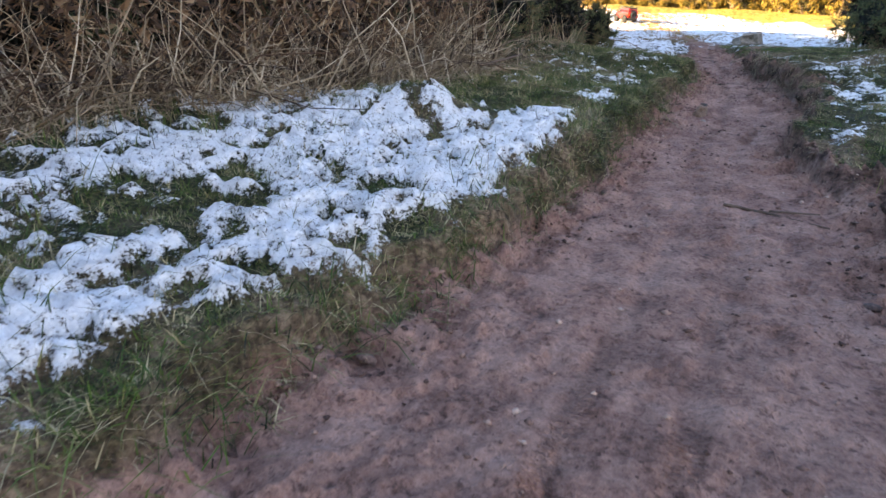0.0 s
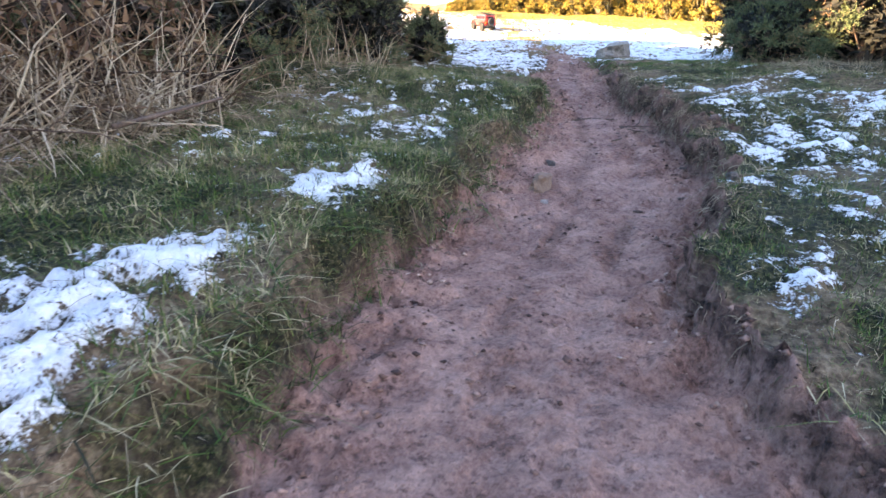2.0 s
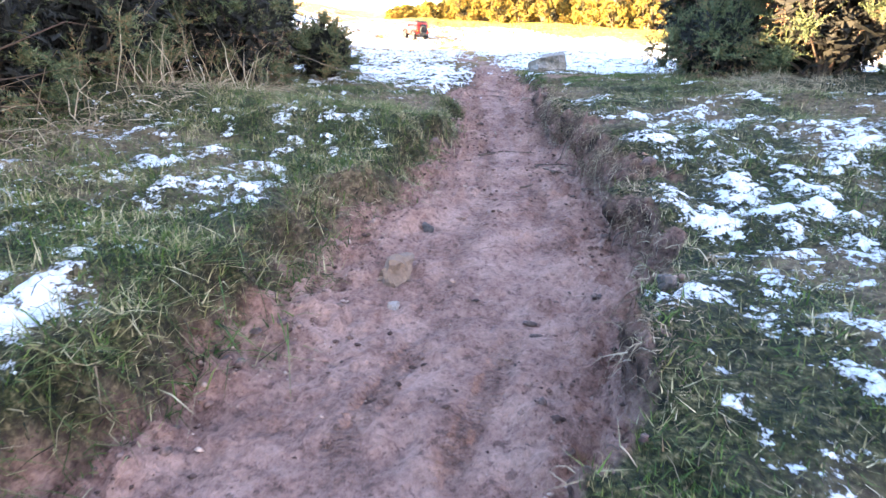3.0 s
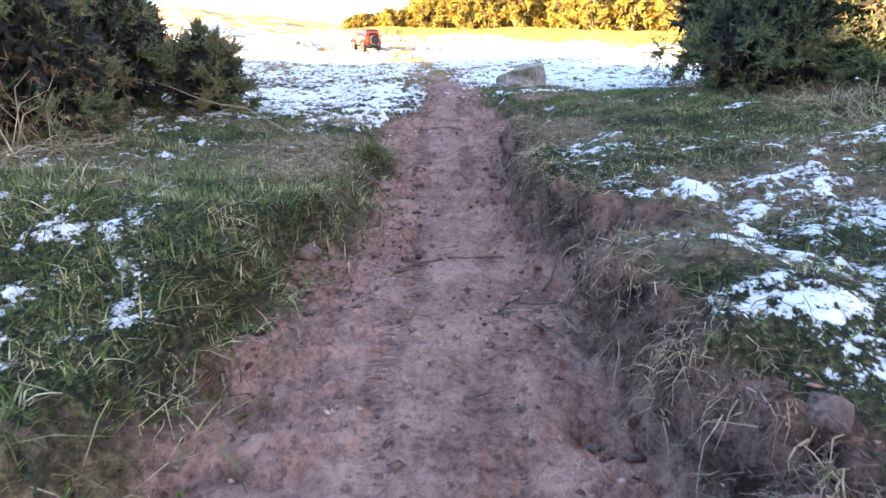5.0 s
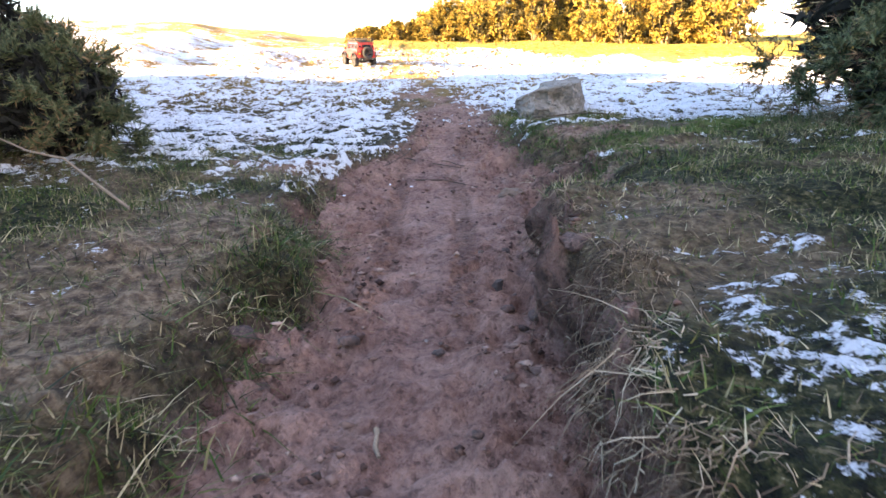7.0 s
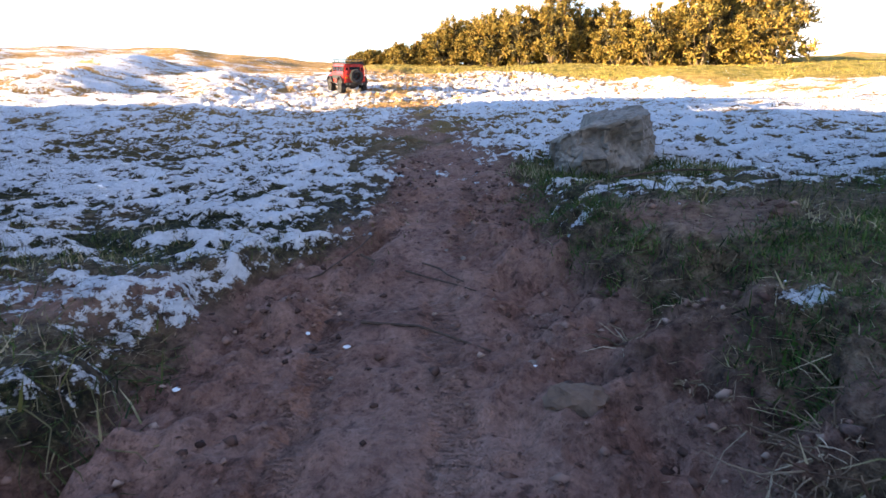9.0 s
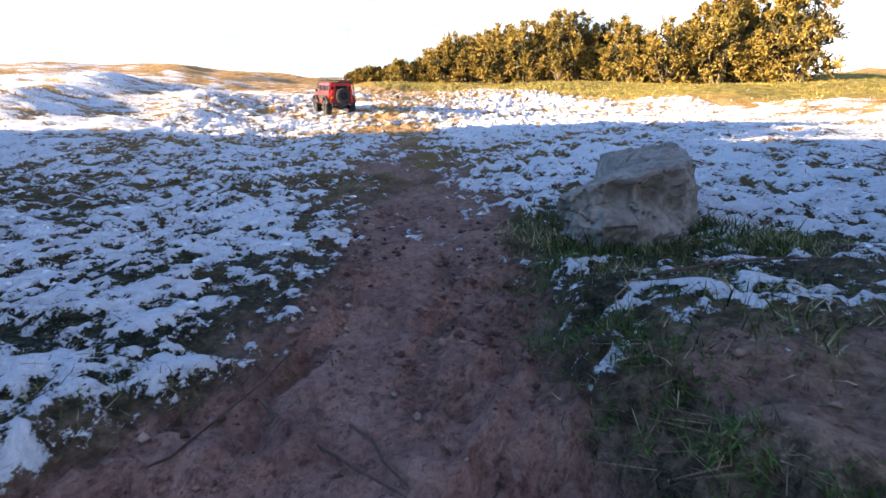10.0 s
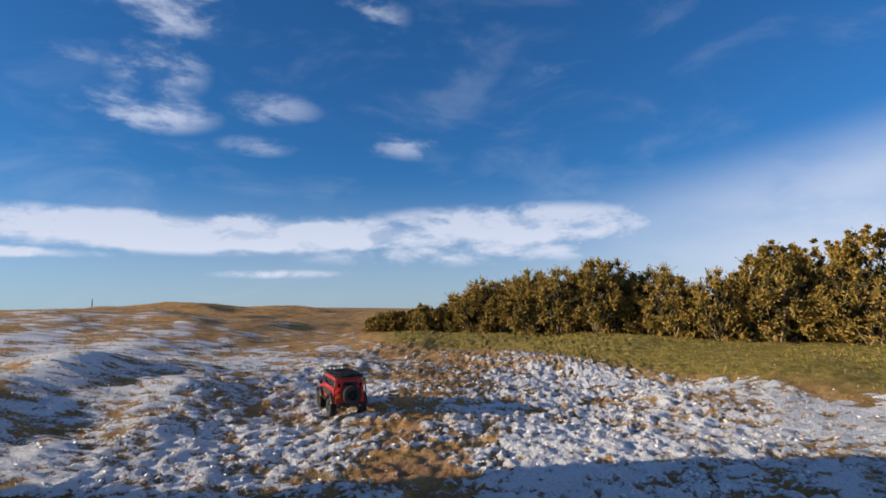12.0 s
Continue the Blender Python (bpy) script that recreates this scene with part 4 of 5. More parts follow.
# bare stems standing before the dark gorse
n = 90
ty = rs.uniform(6.9, 8.4, n)
tx = ramp(ty, EDGE_Y, EDGE_X) - rs.uniform(-.02, .35, n)
way = np.stack([rs.normal(size=n) * .3 + .15, rs.normal(size=n) * .3 - .1, rs.uniform(.6, 1.0, n)], 1)
stalk_patch("dead_stems", STRAW, tx, ty, way, rs.uniform(.12, .42, n), rs.uniform(.0014, .0032, n), rs.uniform(.0, .5, n), 41, "bare bleached stems standing before the gorse", "stems")
# dead stems lying in the turf
n = 1700
tx, ty = rs.uniform(-.6, 2.7, n), rs.uniform(3.5, 9.6, n)
ok = ground_parts(tx, ty)[3] > .6
tx, ty = tx[ok], ty[ok]
n = len(tx)
way = np.stack([rs.normal(size=n), rs.normal(size=n), rs.uniform(.0, .25, n)], 1)
stalk_patch("dead_stems", STRAW, tx, ty, way, rs.uniform(.015, .06, n), rs.uniform(.0004, .0008, n), rs.uniform(.1, .5, n), 37, "bleached dead grass stems lying in the turf", "grass", .012)


# ---- boulder ----
def boulder():
    """A block with a flat, slightly tilted top, a crisp front ridge, a notched left shoulder and a broken front."""
    cx, cy = 1.53, 10.02
    base = ground_z(cx, cy) - .06
    # the same corners at the foot, at the belly, at the ridge, and just inside the ridge on the top
    ridge = [(1.388, 9.925, .280), (1.412, 9.868, .298), (1.455, 9.838, .318), (1.519, 9.850, .327), (1.612, 9.925, .342), (1.668, 10.06, .344), (1.688, 10.20, .348), (1.665, 10.285, .352), (1.580, 10.27, .342), (1.502, 10.225, .331), (1.512, 10.13, .312), (1.475, 10.03, .296)]
    belly = [(.0, .004), (-.002, -.004), (-.002, -.020), (.004, -.018), (.012, -.014), (.012, .0), (.015, .0), (.01, .012), (.0, .015), (-.014, .01), (-.016, .004), (-.016, .0)]
    foot = [(.024, .03), (.016, .030), (.010, .016), (.008, .018), (.010, .006), (.016, .004), (.02, .0), (.015, .015), (.0, .02), (-.015, .012), (-.014, .0), (-.008, .0)]
    m, per = len(ridge), 15
    loops = [[(x + dx, y + dy, base) for (x, y, z), (dx, dy) in zip(ridge, foot)],
             [(x + dx, y + dy, .245 + .05 * (z - .3)) for (x, y, z), (dx, dy) in zip(ridge, belly)],
             list(ridge),
             [(x + (cx + .02 - x) * .16, y + (cy + .02 - y) * .16, z + .002) for x, y, z in ridge],
             [(cx + .03 + (x - cx) * .02, cy + .04 + (y - cy) * .02, .333) for x, y, z in ridge]]
    rows = []
    for (lo, hi), n in zip(zip(loops, loops[1:]), (16, 18, 7, 22)):
        for k in range(n):
            rows.append([Vector(a).lerp(Vector(b), k / n) for a, b in zip(lo, hi)])
    rows.append([Vector(a) for a in loops[-1]])
    bm = bmesh.new()
    rings = []
    for r, row in enumerate(rows):
        ring = []
        for k in range(m * per):
            p = row[k // per].lerp(row[(k // per + 1) % m], (k % per) / per)
            way = Vector((p.x - cx, p.y - cy, 0)).normalized() if r < 34 else Vector((0, 0, 1))
            q = p * 11
            big = .013 * noise.noise(q * .8 + Vector((7, 2, 1))) + .009 * noise.noise(q * 2.1) + .006 * noise.noise(q * 5) + .0035 * noise.noise(q * 12)
            # flat chips and cracks
            cell = noise.cell(Vector((q.x * 1.5 + 3, q.y * 1.5 + q.z, q.z * 2.6)))
            crack = abs(noise.noise(Vector((q.x * .9 + 3, q.y * .9, q.z * 3.0))))
            big += .007 * cell - .014 * max(0, .05 - crack) / .05
            p = p + way * big * (.55 if r >= 34 else 1.0)
            for hx, hy, hz, hr, dep in ((1.478, 9.835, .292, .028, .050), (1.548, 9.865, .283, .036, .050), (1.60, 9.90, .25, .03, .025), (1.44, 9.86, .262, .012, .02)):
                p.y += dep * math.exp(-((p - Vector((hx, hy, hz))).length / hr) ** 2)
            ring.append(bm.verts.new((p.x - cx, p.y - cy, p.z - base)))
        rings.append(ring)
    total = m * per
    for lo, hi in zip(rings, rings[1:]):
        for k in range(total):
            bm.faces.new((lo[k], lo[(k + 1) % total], hi[(k + 1) % total], hi[k]))
    bm.faces.new(rings[-1])
    ob = part("boulder", bm, ROCK, None)
    ob.location = (cx, cy, base)
    return tagged(ob, "large angular grey boulder half sunk in grassy snow", "boulder")


boulder()


# ---- radio-controlled off-road car ----
PAINT = plain("red_paint", (.42, .022, .014), 0.28, vary=.12, scale=25)
PAINT.node_tree.nodes["Principled BSDF"].inputs["Coat Weight"].default_value = 0.5
RED_PLASTIC = plain("bright_red_plastic", (.62, .03, .018), 0.45, vary=.08, scale=40)
BLACK = plain("black_plastic", (.016, .017, .019), 0.5, vary=.4, scale=40, bump=.2)
RUBBER = plain("dusty_rubber", (.028, .028, .030), 0.85, vary=.6, scale=22, bump=.4)
GLASS_DARK = plain("dark_window", (.012, .014, .018), 0.12, vary=.2)
METAL = plain("scuffed_steel", (.42, .42, .43), 0.35, 1.0, vary=.3, scale=60)
AMBER = plain("amber_lens", (.75, .25, .02), 0.2)
YELLOW = plain("yellow_plate", (.75, .55, .04), 0.5, vary=.1)


def box(bm, c, size, bevel=.003, taper=(1, 1)):
    m = bmesh.ops.create_cube(bm, size=1)
    for v in m["verts"]:
        k = taper if v.co.z > 0 else (1, 1)
        v.co = Vector((c[0] + v.co.x * size[0] * k[0], c[1] + v.co.y * size[1] * k[1], c[2] + v.co.z * size[2]))
    if bevel:
        es = list({e for v in m["verts"] for e in v.link_edges})
        bmesh.ops.bevel(bm, geom=es, offset=bevel, segments=2, affect="EDGES", clamp_overlap=True)
    return bm


def boxed(name, c, size, mat, parent, bevel=.003, taper=(1, 1), label=""):
    return part(name, box(bmesh.new(), c, size, bevel, taper), mat, parent, label)


def rod(name, points, r, mat, parent, sides=8, label=""):
    v, f = tube_path(points, [r] * len(points), sides)
    n = len(points)
    caps = [np.array([list(range(sides))[::-1], list(range((n - 1) * sides, n * sides))])]
    return part(name, mesh_np(name, v, [f] + caps, mat), None, parent, label)


def ring_profile(profile, steps, axis_x=True):
    """A turned shape about the x axis from (x, radius) points."""
    v, f = [], []
    m = len(profile)
    for k in range(steps):
        t = 2 * math.pi * k / steps
        for (px, pr) in profile:
            v.append((px, pr * math.cos(t), pr * math.sin(t)))
    for k in range(steps):
        for q in range(m - 1):
            a, b = k * m + q, ((k + 1) % steps) * m + q
            f.append((a, b, b + 1, a + 1))
    return np.array(v), np.array(f)


def wheel(parent, name="wheel"):
    """Knobbly tyre on a black spoked rim, turned about x; origin at the hub."""
    hub = new(name)
    hub.parent = parent
    R, W = .059, .047
    prof = [(-W * .36, R * .55), (-W * .47, R * .66), (-W * .5, R * .82), (-W * .44, R * .93), (-W * .2, R * .955), (W * .2, R * .955), (W * .44, R * .93), (W * .5, R * .82), (W * .47, R * .66), (W * .36, R * .55)]
    v, f = ring_profile(prof, 40)
    vs, fs, off = [v], [f], len(v)
    cube = np.array([(-1, -1, -1), (1, -1, -1), (1, 1, -1), (-1, 1, -1), (-1, -1, 1), (1, -1, 1), (1, 1, 1), (-1, 1, 1)], float) * .5
    cf = np.array([(0, 3, 2, 1), (4, 5, 6, 7), (0, 1, 5, 4), (1, 2, 6, 5), (2, 3, 7, 6), (3, 0, 4, 7)])
    for k in range(26):
        t = 2 * math.pi * (k + .5 * 0) / 26
        for sx, shift in ((-1, 0), (1, .5)):
            for (px, pr, lx, ly, lz) in ((.30, .965, .24, .0095, .009), (.10, .965, .14, .008, .008), (.46, .90, .09, .0085, .010)):
                q = cube * np.array([lx * W, ly, lz])
                q = q + np.array([sx * px * W, 0, pr * R])
                a = t + shift * 2 * math.pi / 26
                c, s2 = math.cos(a), math.sin(a)
                q = np.stack([q[:, 0], q[:, 1] * c - q[:, 2] * s2, q[:, 1] * s2 + q[:, 2] * c], 1)
                vs.append(q)
                fs.append(cf + off)
                off += 8
    part("tyre", mesh_np("tyre", np.concatenate(vs), [np.concatenate(fs)], RUBBER), None, hub, "black knobbly rubber tyre caked with mud")
    v, f = ring_profile([(-W * .40, R * .56), (-W * .34, R * .57), (-W * .30, R * .46), (W * .30, R * .46), (W * .34, R * .57), (W * .40, R * .56)], 32)
    vs, fs, off = [v], [f], len(v)
    for side in (-1, 1):
        for k in range(8):
            a = 2 * math.pi * k / 8
            q = cube * np.array([.004, .0055, R * .40]) + np.array([side * W * .27, 0, R * .27])
            c, s2 = math.cos(a), math.sin(a)
            vs.append(np.stack([q[:, 0], q[:, 1] * c - q[:, 2] * s2, q[:, 1] * s2 + q[:, 2] * c], 1))
            fs.append(cf + off)
            off += 8
    hv, hf = ring_profile([(-W * .36, .0005), (-W * .36, .009), (W * .36, .009), (W * .36, .0005)], 12)
    vs.append(hv)
    fs.append(hf + off)
    part("rim", mesh_np("rim", np.concatenate(vs), [np.concatenate(fs)], BLACK), None, hub)
    return hub


def rc_car():
    car = new("toy_car")
    # shell in profile: rear at y = -.245, bonnet at the front
    bm = bmesh.new()
    box(bm, (0, .0, .128), (.200, .490, .074), .006)
    part("body", bm, PAINT, car, "glossy dark red painted body")
    boxed("cab", (0, -.060, .207), (.196, .366, .088), PAINT, car, .008, (.90, .93))
    boxed("roof", (0, -.062, .2525), (.176, .335, .008), PAINT, car, .003, label="orange-red roof panel")
    boxed("bonnet", (0, .180, .170), (.168, .120, .014), PAINT, car, .005)
    boxed("windscreen", (0, .1205, .208), (.160, .006, .060), GLASS_DARK, car, .001)
    for sx in (-1, 1):
        for (cy, ly) in ((.062, .078), (-.040, .090), (-.155, .105)):
            boxed("side_window", (sx * .0955, cy, .212), (.005, ly, .046), GLASS_DARK, car, .001, (1, .96))
        boxed("side_panel", (sx * .1005, -.02, .140), (.004, .30, .040), BLACK, car, .001, label="black lower side panel")
        boxed("rock_slider", (sx * .104, .0, .088), (.014, .230, .010), BLACK, car, .003)
        for cy in (-.162, .162):
            pts = [(sx * .112, cy + .075 * math.cos(a), .070 + .075 * math.sin(a)) for a in np.linspace(.25, math.pi - .25, 9)]
            v, f = [], []
            for q, (px, py, pz) in enumerate(pts):
                for dx in (-.016, .014):
                    v += [(px + dx * sx, py, pz), (px + dx * sx, py, pz + .006)]
            for q in range(8):
                a, b = q * 4, q * 4 + 4
                f += [(a, b, b + 2, a + 2), (a + 1, a + 3, b + 3, b + 1), (a + 2, b + 2, b + 3, a + 3), (a, a + 1, b + 1, b)]
            part("fender_flare", mesh_np("fender_flare", np.array(v), [np.array(f)], BLACK), None, car)
            w = wheel(car)
            w.location = (sx * .1015, cy, .059)
        boxed("mirror", (sx * .120, .100, .190), (.016, .010, .024), BLACK, car, .003)
        rod("mirror_arm", [(sx * .096, .105, .180), (sx * .116, .101, .184)], .002, BLACK, car)
        # tube cage round the rear corner and along the roof edge
        rod("cage_tube", [(sx * .106, -.252, .10), (sx * .106, -.252, .190), (sx * .100, -.246, .236), (sx * .088, -.225, .258), (sx * .086, .10, .258), (sx * .094, .128, .235), (sx * .098, .142, .18)], .0038, BLACK, car)
        boxed("tail_light", (sx * .086, -.2465, .112), (.014, .005, .014), RED_PLASTIC, car, .002)
        boxed("indicator_light", (sx * .086, -.2465, .130), (.013, .005, .011), AMBER, car, .002)
        boxed("head_light", (sx * .062, .2465, .140), (.030, .006, .030), METAL, car, .004)
    rod("cage_tube", [(-.088, -.228, .258), (.088, -.228, .258)], .0036, BLACK, car)
    # rear face
    boxed("rear_door", (.006, -.2475, .150), (.118, .006, .108), PAINT, car, .003)
    boxed("rear_panel", (0, -.2385, .215), (.184, .010, .060), PAINT, car, .004, (.93, 1))
    boxed("rear_window", (.004, -.2445, .213), (.098, .005, .034), GLASS_DARK, car, .002)
    for sx in (-1, 1):
        boxed("quarter_window", (sx * .072, -.2445, .210), (.018, .005, .026), GLASS_DARK, car, .002)
    can = boxed("fuel_can", (-.074, -.258, .172), (.030, .022, .060), RED_PLASTIC, car, .005, (.85, .8), label="bright red plastic fuel can")
    boxed("can_strap", (-.074, -.2585, .168), (.032, .0235, .006), BLACK, can, .001)
    jack = boxed("jack", (.082, -.256, .160), (.010, .010, .110), RED_PLASTIC, car, .002, label="red lifting jack strapped upright")
    boxed("jack_foot", (.080, -.258, .106), (.028, .018, .008), RED_PLASTIC, jack, .002)
    for cz in (.135, .165, .195):
        boxed("jack_clamp", (.082, -.260, cz), (.016, .008, .006), RED_PLASTIC, jack, .001)
    boxed("number_plate", (-.078, -.2505, .138), (.026, .003, .010), YELLOW, car, .001)
    spare = wheel(car, "spare_wheel")
    spare.location, spare.rotation_euler = (.006, -.275, .150), (0, 0, radians(90))
    boxed("spare_mount", (.006, -.252, .150), (.04, .014, .04), BLACK, car, .003)
    boxed("rear_bumper", (0, -.262, .086), (.176, .022, .020), BLACK, car, .004)
    boxed("front_bumper", (0, .262, .086), (.190, .026, .024), BLACK, car, .004)
    for sx in (-.06, .06):
        boxed("tow_eye", (sx, -.275, .080), (.006, .012, .012), METAL, car, .002)
    boxed("chassis", (0, 0, .075), (.070, .440, .026), BLACK, car, .004)
    for cy in (-.162, .162):
        rod("axle", [(-.085, cy, .059), (.085, cy, .059)], .010, BLACK, car)
        boxed("axle_case", (.012, cy, .060), (.034, .034, .032), BLACK, car, .008)
    # roof rack
    rack = boxed("roof_rack", (0, -.055, .2665), (.182, .320, .003), BLACK, car, .001, label="black roof rack with slatted floor")
    for z in (.270, .292):
        rod("rack_rail", [(-.094, -.220, z), (.094, -.220, z), (.094, .108, z), (-.094, .108, z), (-.094, -.220, z)], .0026, BLACK, rack)
    for sx in (-.094, .094):
        for cy in np.linspace(-.22, .108, 6):
            rod("rack_post", [(sx, cy, .258), (sx, cy, .292)], .002, BLACK, rack)
    for cx in np.linspace(-.07, .07, 6):
        for cy in (-.22, .108):
            rod("rack_post", [(cx, cy, .268), (cx, cy, .292)], .002, BLACK, rack)
    for cy in np.linspace(-.205, .09, 9):
        boxed("rack_slat", (0, cy, .2705), (.184, .009, .0035), BLACK, rack, .001)
    for cx in np.linspace(-.075, .075, 6):
        boxed("rack_slat", (cx, .098, .282), (.014, .003, .004), METAL, rack, .001)
    rod("snorkel", [(.104, .19, .165), (.107, .150, .185), (.108, .128, .225), (.106, .118, .268)], .005, BLACK, car)
    return tagged(car, "red scale-model off-road car with spare wheel, parked on snow", "toy car")


CAR_X, CAR_Y = .075, 12.68
car = rc_car()
car.matrix_world = pose(CAR_X, CAR_Y, ground_z(CAR_X, CAR_Y) + .004, 3, 0, 33) @ Matrix.Scale(.79, 4)


# ---- sticks, stones and lumps on the path ----
def stick(points, r, label, mat=BARK):
    pts = [(x, y, ground_z(x, y) + r * .8 + dz) for x, y, dz in points]
    fine = []
    rs = random.Random(len(points) + int(1000 * points[0][0]))
    for a, b in zip(pts, pts[1:]):
        for t in (0, .33, .67):
            q = Vector(a).lerp(Vector(b), t)
            fine.append((q.x + rs.uniform(-.006, .006), q.y + rs.uniform(-.006, .006), q.z))
    fine.append(pts[-1])
    v, f = tube_path(fine, [r * (1 - .6 * k / len(fine)) for k in range(len(fine))], 7)
    ob = new("twig", mesh_np("twig", v, [f], mat))
    return tagged(ob, label, "twig", "fallen twigs")


def stone(x, y, size, seed, label, mat=STONE, flat=.6):
    bm = bmesh.new()
    bmesh.ops.create_icosphere(bm, subdivisions=3, radius=1)
    off = Vector((seed * 3.1, seed * 1.7, 0))
    for v in bm.verts:
        q = v.co.copy()
        for k in range(5):
            nn = Vector((math.sin(seed * 3 + k * 2.1), math.cos(seed * 5 + k * 1.3), .5 * math.sin(k * 1.9 + seed))).normalized()
            cut = v.co.dot(nn) - .62
            if cut > 0:
                v.co -= nn * cut * .9
        v.co *= 1 + .34 * noise.noise(q * 1.3 + off) + .20 * noise.noise(q * 3.4 + off)
        v.co = Vector((v.co.x * size[0], v.co.y * size[1], v.co.z * size[2]))
    ob = part("stone", bm, mat, None)
    ob.location = (x, y, ground_z(x, y) + size[2] * .25)
    ob.rotation_euler = (0, 0, seed)
    return tagged(ob, label, "stone", "stones on the path")


PALE = plain("bleached_wood", (.20, .145, .10), .85, vary=.35, scale=60, bump=.3)
TAN = plain("tan_stone", (.155, .096, .066), .9, vary=.3, scale=25, bump=.5)
DARK = plain("dark_stone", (.07, .055, .05), .9, vary=.4, scale=30, bump=.5)

stick([(1.0, 4.87, 0), (1.13, 4.85, 0), (1.29, 4.77, .01)], .006, "long dark twig lying across the earth path")
stick([(1.14, 4.86, 0), (1.28, 4.87, .005)], .004, "forked dark twig lying on the earth path")
stick([(1.33, 7.34, 0), (1.43, 7.33, .005), (1.484, 7.245, 0)], .0022, "bent thin twig on the earth path")
stick([(1.12, 7.5, 0), (1.165, 7.54, .003), (1.214, 7.56, 0)], .002, "thin dark twig on the earth path")
stick([(1.22, 7.57, 0), (1.35, 7.593, .003)], .0028, "thin dark twig on the earth path")
stick([(1.331, 7.302, 0), (1.377, 7.413, .004)], .003, "forked bare twig beside the bank")
stick([(1.331, 7.302, 0), (1.387, 7.271, .004), (1.467, 7.165, .01)], .003, "forked bare twig beside the bank")
stick([(.882, 9.234, 0), (.956, 9.283, .005), (.996, 9.491, .002)], .0024, "long thin branch where snow meets earth")
stick([(.985, 9.399, .003), (1.104, 9.307, .004), (1.221, 9.234, .003)], .0024, "bare twig lying on trodden earth")
stick([(1.121, 9.352, 0), (1.2, 9.26, .004)], .0018, "bare twig lying on trodden earth")
stick([(1.064, 9.125, 0), (1.15, 9.115, .004), (1.25, 9.061, 0)], .0026, "curved twig lying on trodden earth")
stick([(1.485, 9.54, .012), (1.62, 9.58, .016), (1.76, 9.63, .02)], .0026, "long dark stick lying on snowy turf beside the boulder")
stick([(1.47, 9.56, .01), (1.43, 9.49, .014), (1.405, 9.42, .01)], .0016, "thin bare stem lying in green grass", PALE)
stick([(-.15, 5.82, .07), (-.006, 6.13, .12)], .008, "dead branch leaning out of the thicket")
stick([(.60, 8.44, .03), (.40, 8.54, .08), (.23, 8.62, .11), (-.08, 8.76, .16)], .0034, "pale dead bramble stem below the gorse", PALE)
stick([(1.54, 7.50, .0), (1.475, 7.50, .02), (1.455, 7.47, .02), (1.468, 7.43, .01)], .0026, "pale bare root hanging down the eroded bank", PALE)
stick([(1.50, 7.53, .01), (1.462, 7.60, .012)], .0022, "pale bare root hanging down the eroded bank", PALE)
stick([(1.49, 7.46, .02), (1.50, 7.37, .03), (1.50, 7.28, .02)], .0020, "pale bare root along the eroded bank", PALE)
stick([(1.568, 7.43, .01), (1.58, 7.36, .02), (1.575, 7.28, .01)], .0016, "pale dead stem lying on the turf", PALE)
stick([(1.416, 7.40, .004), (1.44, 7.44, .01), (1.46, 7.50, .02)], .003, "dark bare root below the bank", BARK)
stick([(1.111, 7.494, 0), (1.145, 7.53, .003), (1.21, 7.56, .003)], .0032, "thin dark twig on the earth path")
stick([(1.435, 8.15, .0), (1.46, 8.13, .02), (1.49, 8.10, .005)], .0026, "bleached broken stem in the bank", PALE)
stick([(1.391, 8.534, .002), (1.42, 8.42, .01), (1.43, 8.32, .01)], .0022, "bleached broken stem in the bank", PALE)
stick([(1.171, 7.977, .0), (1.181, 7.931, .003)], .004, "short pale stick lying on the path", PALE)
stick([(1.275, 7.074, 0), (1.315, 7.087, .003)], .0035, "short dark twig on the path")
stick([(1.341, 7.332, 0), (1.431, 7.316, .004), (1.482, 7.178, .004)], .0024, "bent thin twig on the earth path", PALE)
stone(.975, 6.41, (.066, .042, .040), 1.3, "flat tan stone bedded in the earth path", TAN)
stone(1.01, 6.72, (.030, .016, .014), 2.1, "dark slab of stone beside the bank", DARK)
stone(.992, 6.29, (.022, .014, .010), .7, "pale flat stone on the earth path")
stone(1.344, 8.93, (.040, .030, .016), 3.0, "flat brown stone bedded in the path", TAN)
stone(1.307, 8.41, (.022, .014, .012), 1.1, "small dark stone on the path", DARK)
stone(1.50, 6.15, (.022, .020, .018), 4.2, "dark clod of earth below the bank", DARK)
stone(.27, 13.86, (.060, .035, .022), 5.0, "dark earth clod showing through the snow", DARK)
for k, (x, y, r) in enumerate([(1.108, 9.58, .006), (1.191, 9.37, .008), (1.303, 9.03, .009), (1.156, 9.41, .006), (1.10, 9.75, .005), (1.25, 9.2, .006), (1.05, 9.0, .005), (1.2, 8.2, .005), (1.12, 7.3, .006), (1.26, 7.0, .005)]):
    stone(x, y, (r * .8, r * .6, r * .4), k * 1.7, "small pale pebble on the earth path")

# crumbs of earth along the path
rs = np.random.RandomState(51)
n = 46000
cx, cy = rs.uniform(.2, 1.75, n), rs.uniform(3.0, 10.2, n)
pp = ground_parts(cx, cy)
side = np.minimum(np.abs(cx - ramp(cy, LEFT_Y, LEFT_X)), np.abs(cx - ramp(cy, RIGHT_Y, RIGHT_X)))
ok = (pp[2] > ramp(cx, [1.40, 1.46], [.6, .35])) & (rs.rand(n) < np.maximum(.12 + .88 * smooth(.2, .02, side), .8 * smooth(1.40, 1.46, cx)) * (.25 + 1.1 * smooth(.42, .62, fbm(cx, cy, 7.0, 3, 201))))
cx, cy, cz = cx[ok], cy[ok], pp[0][ok]
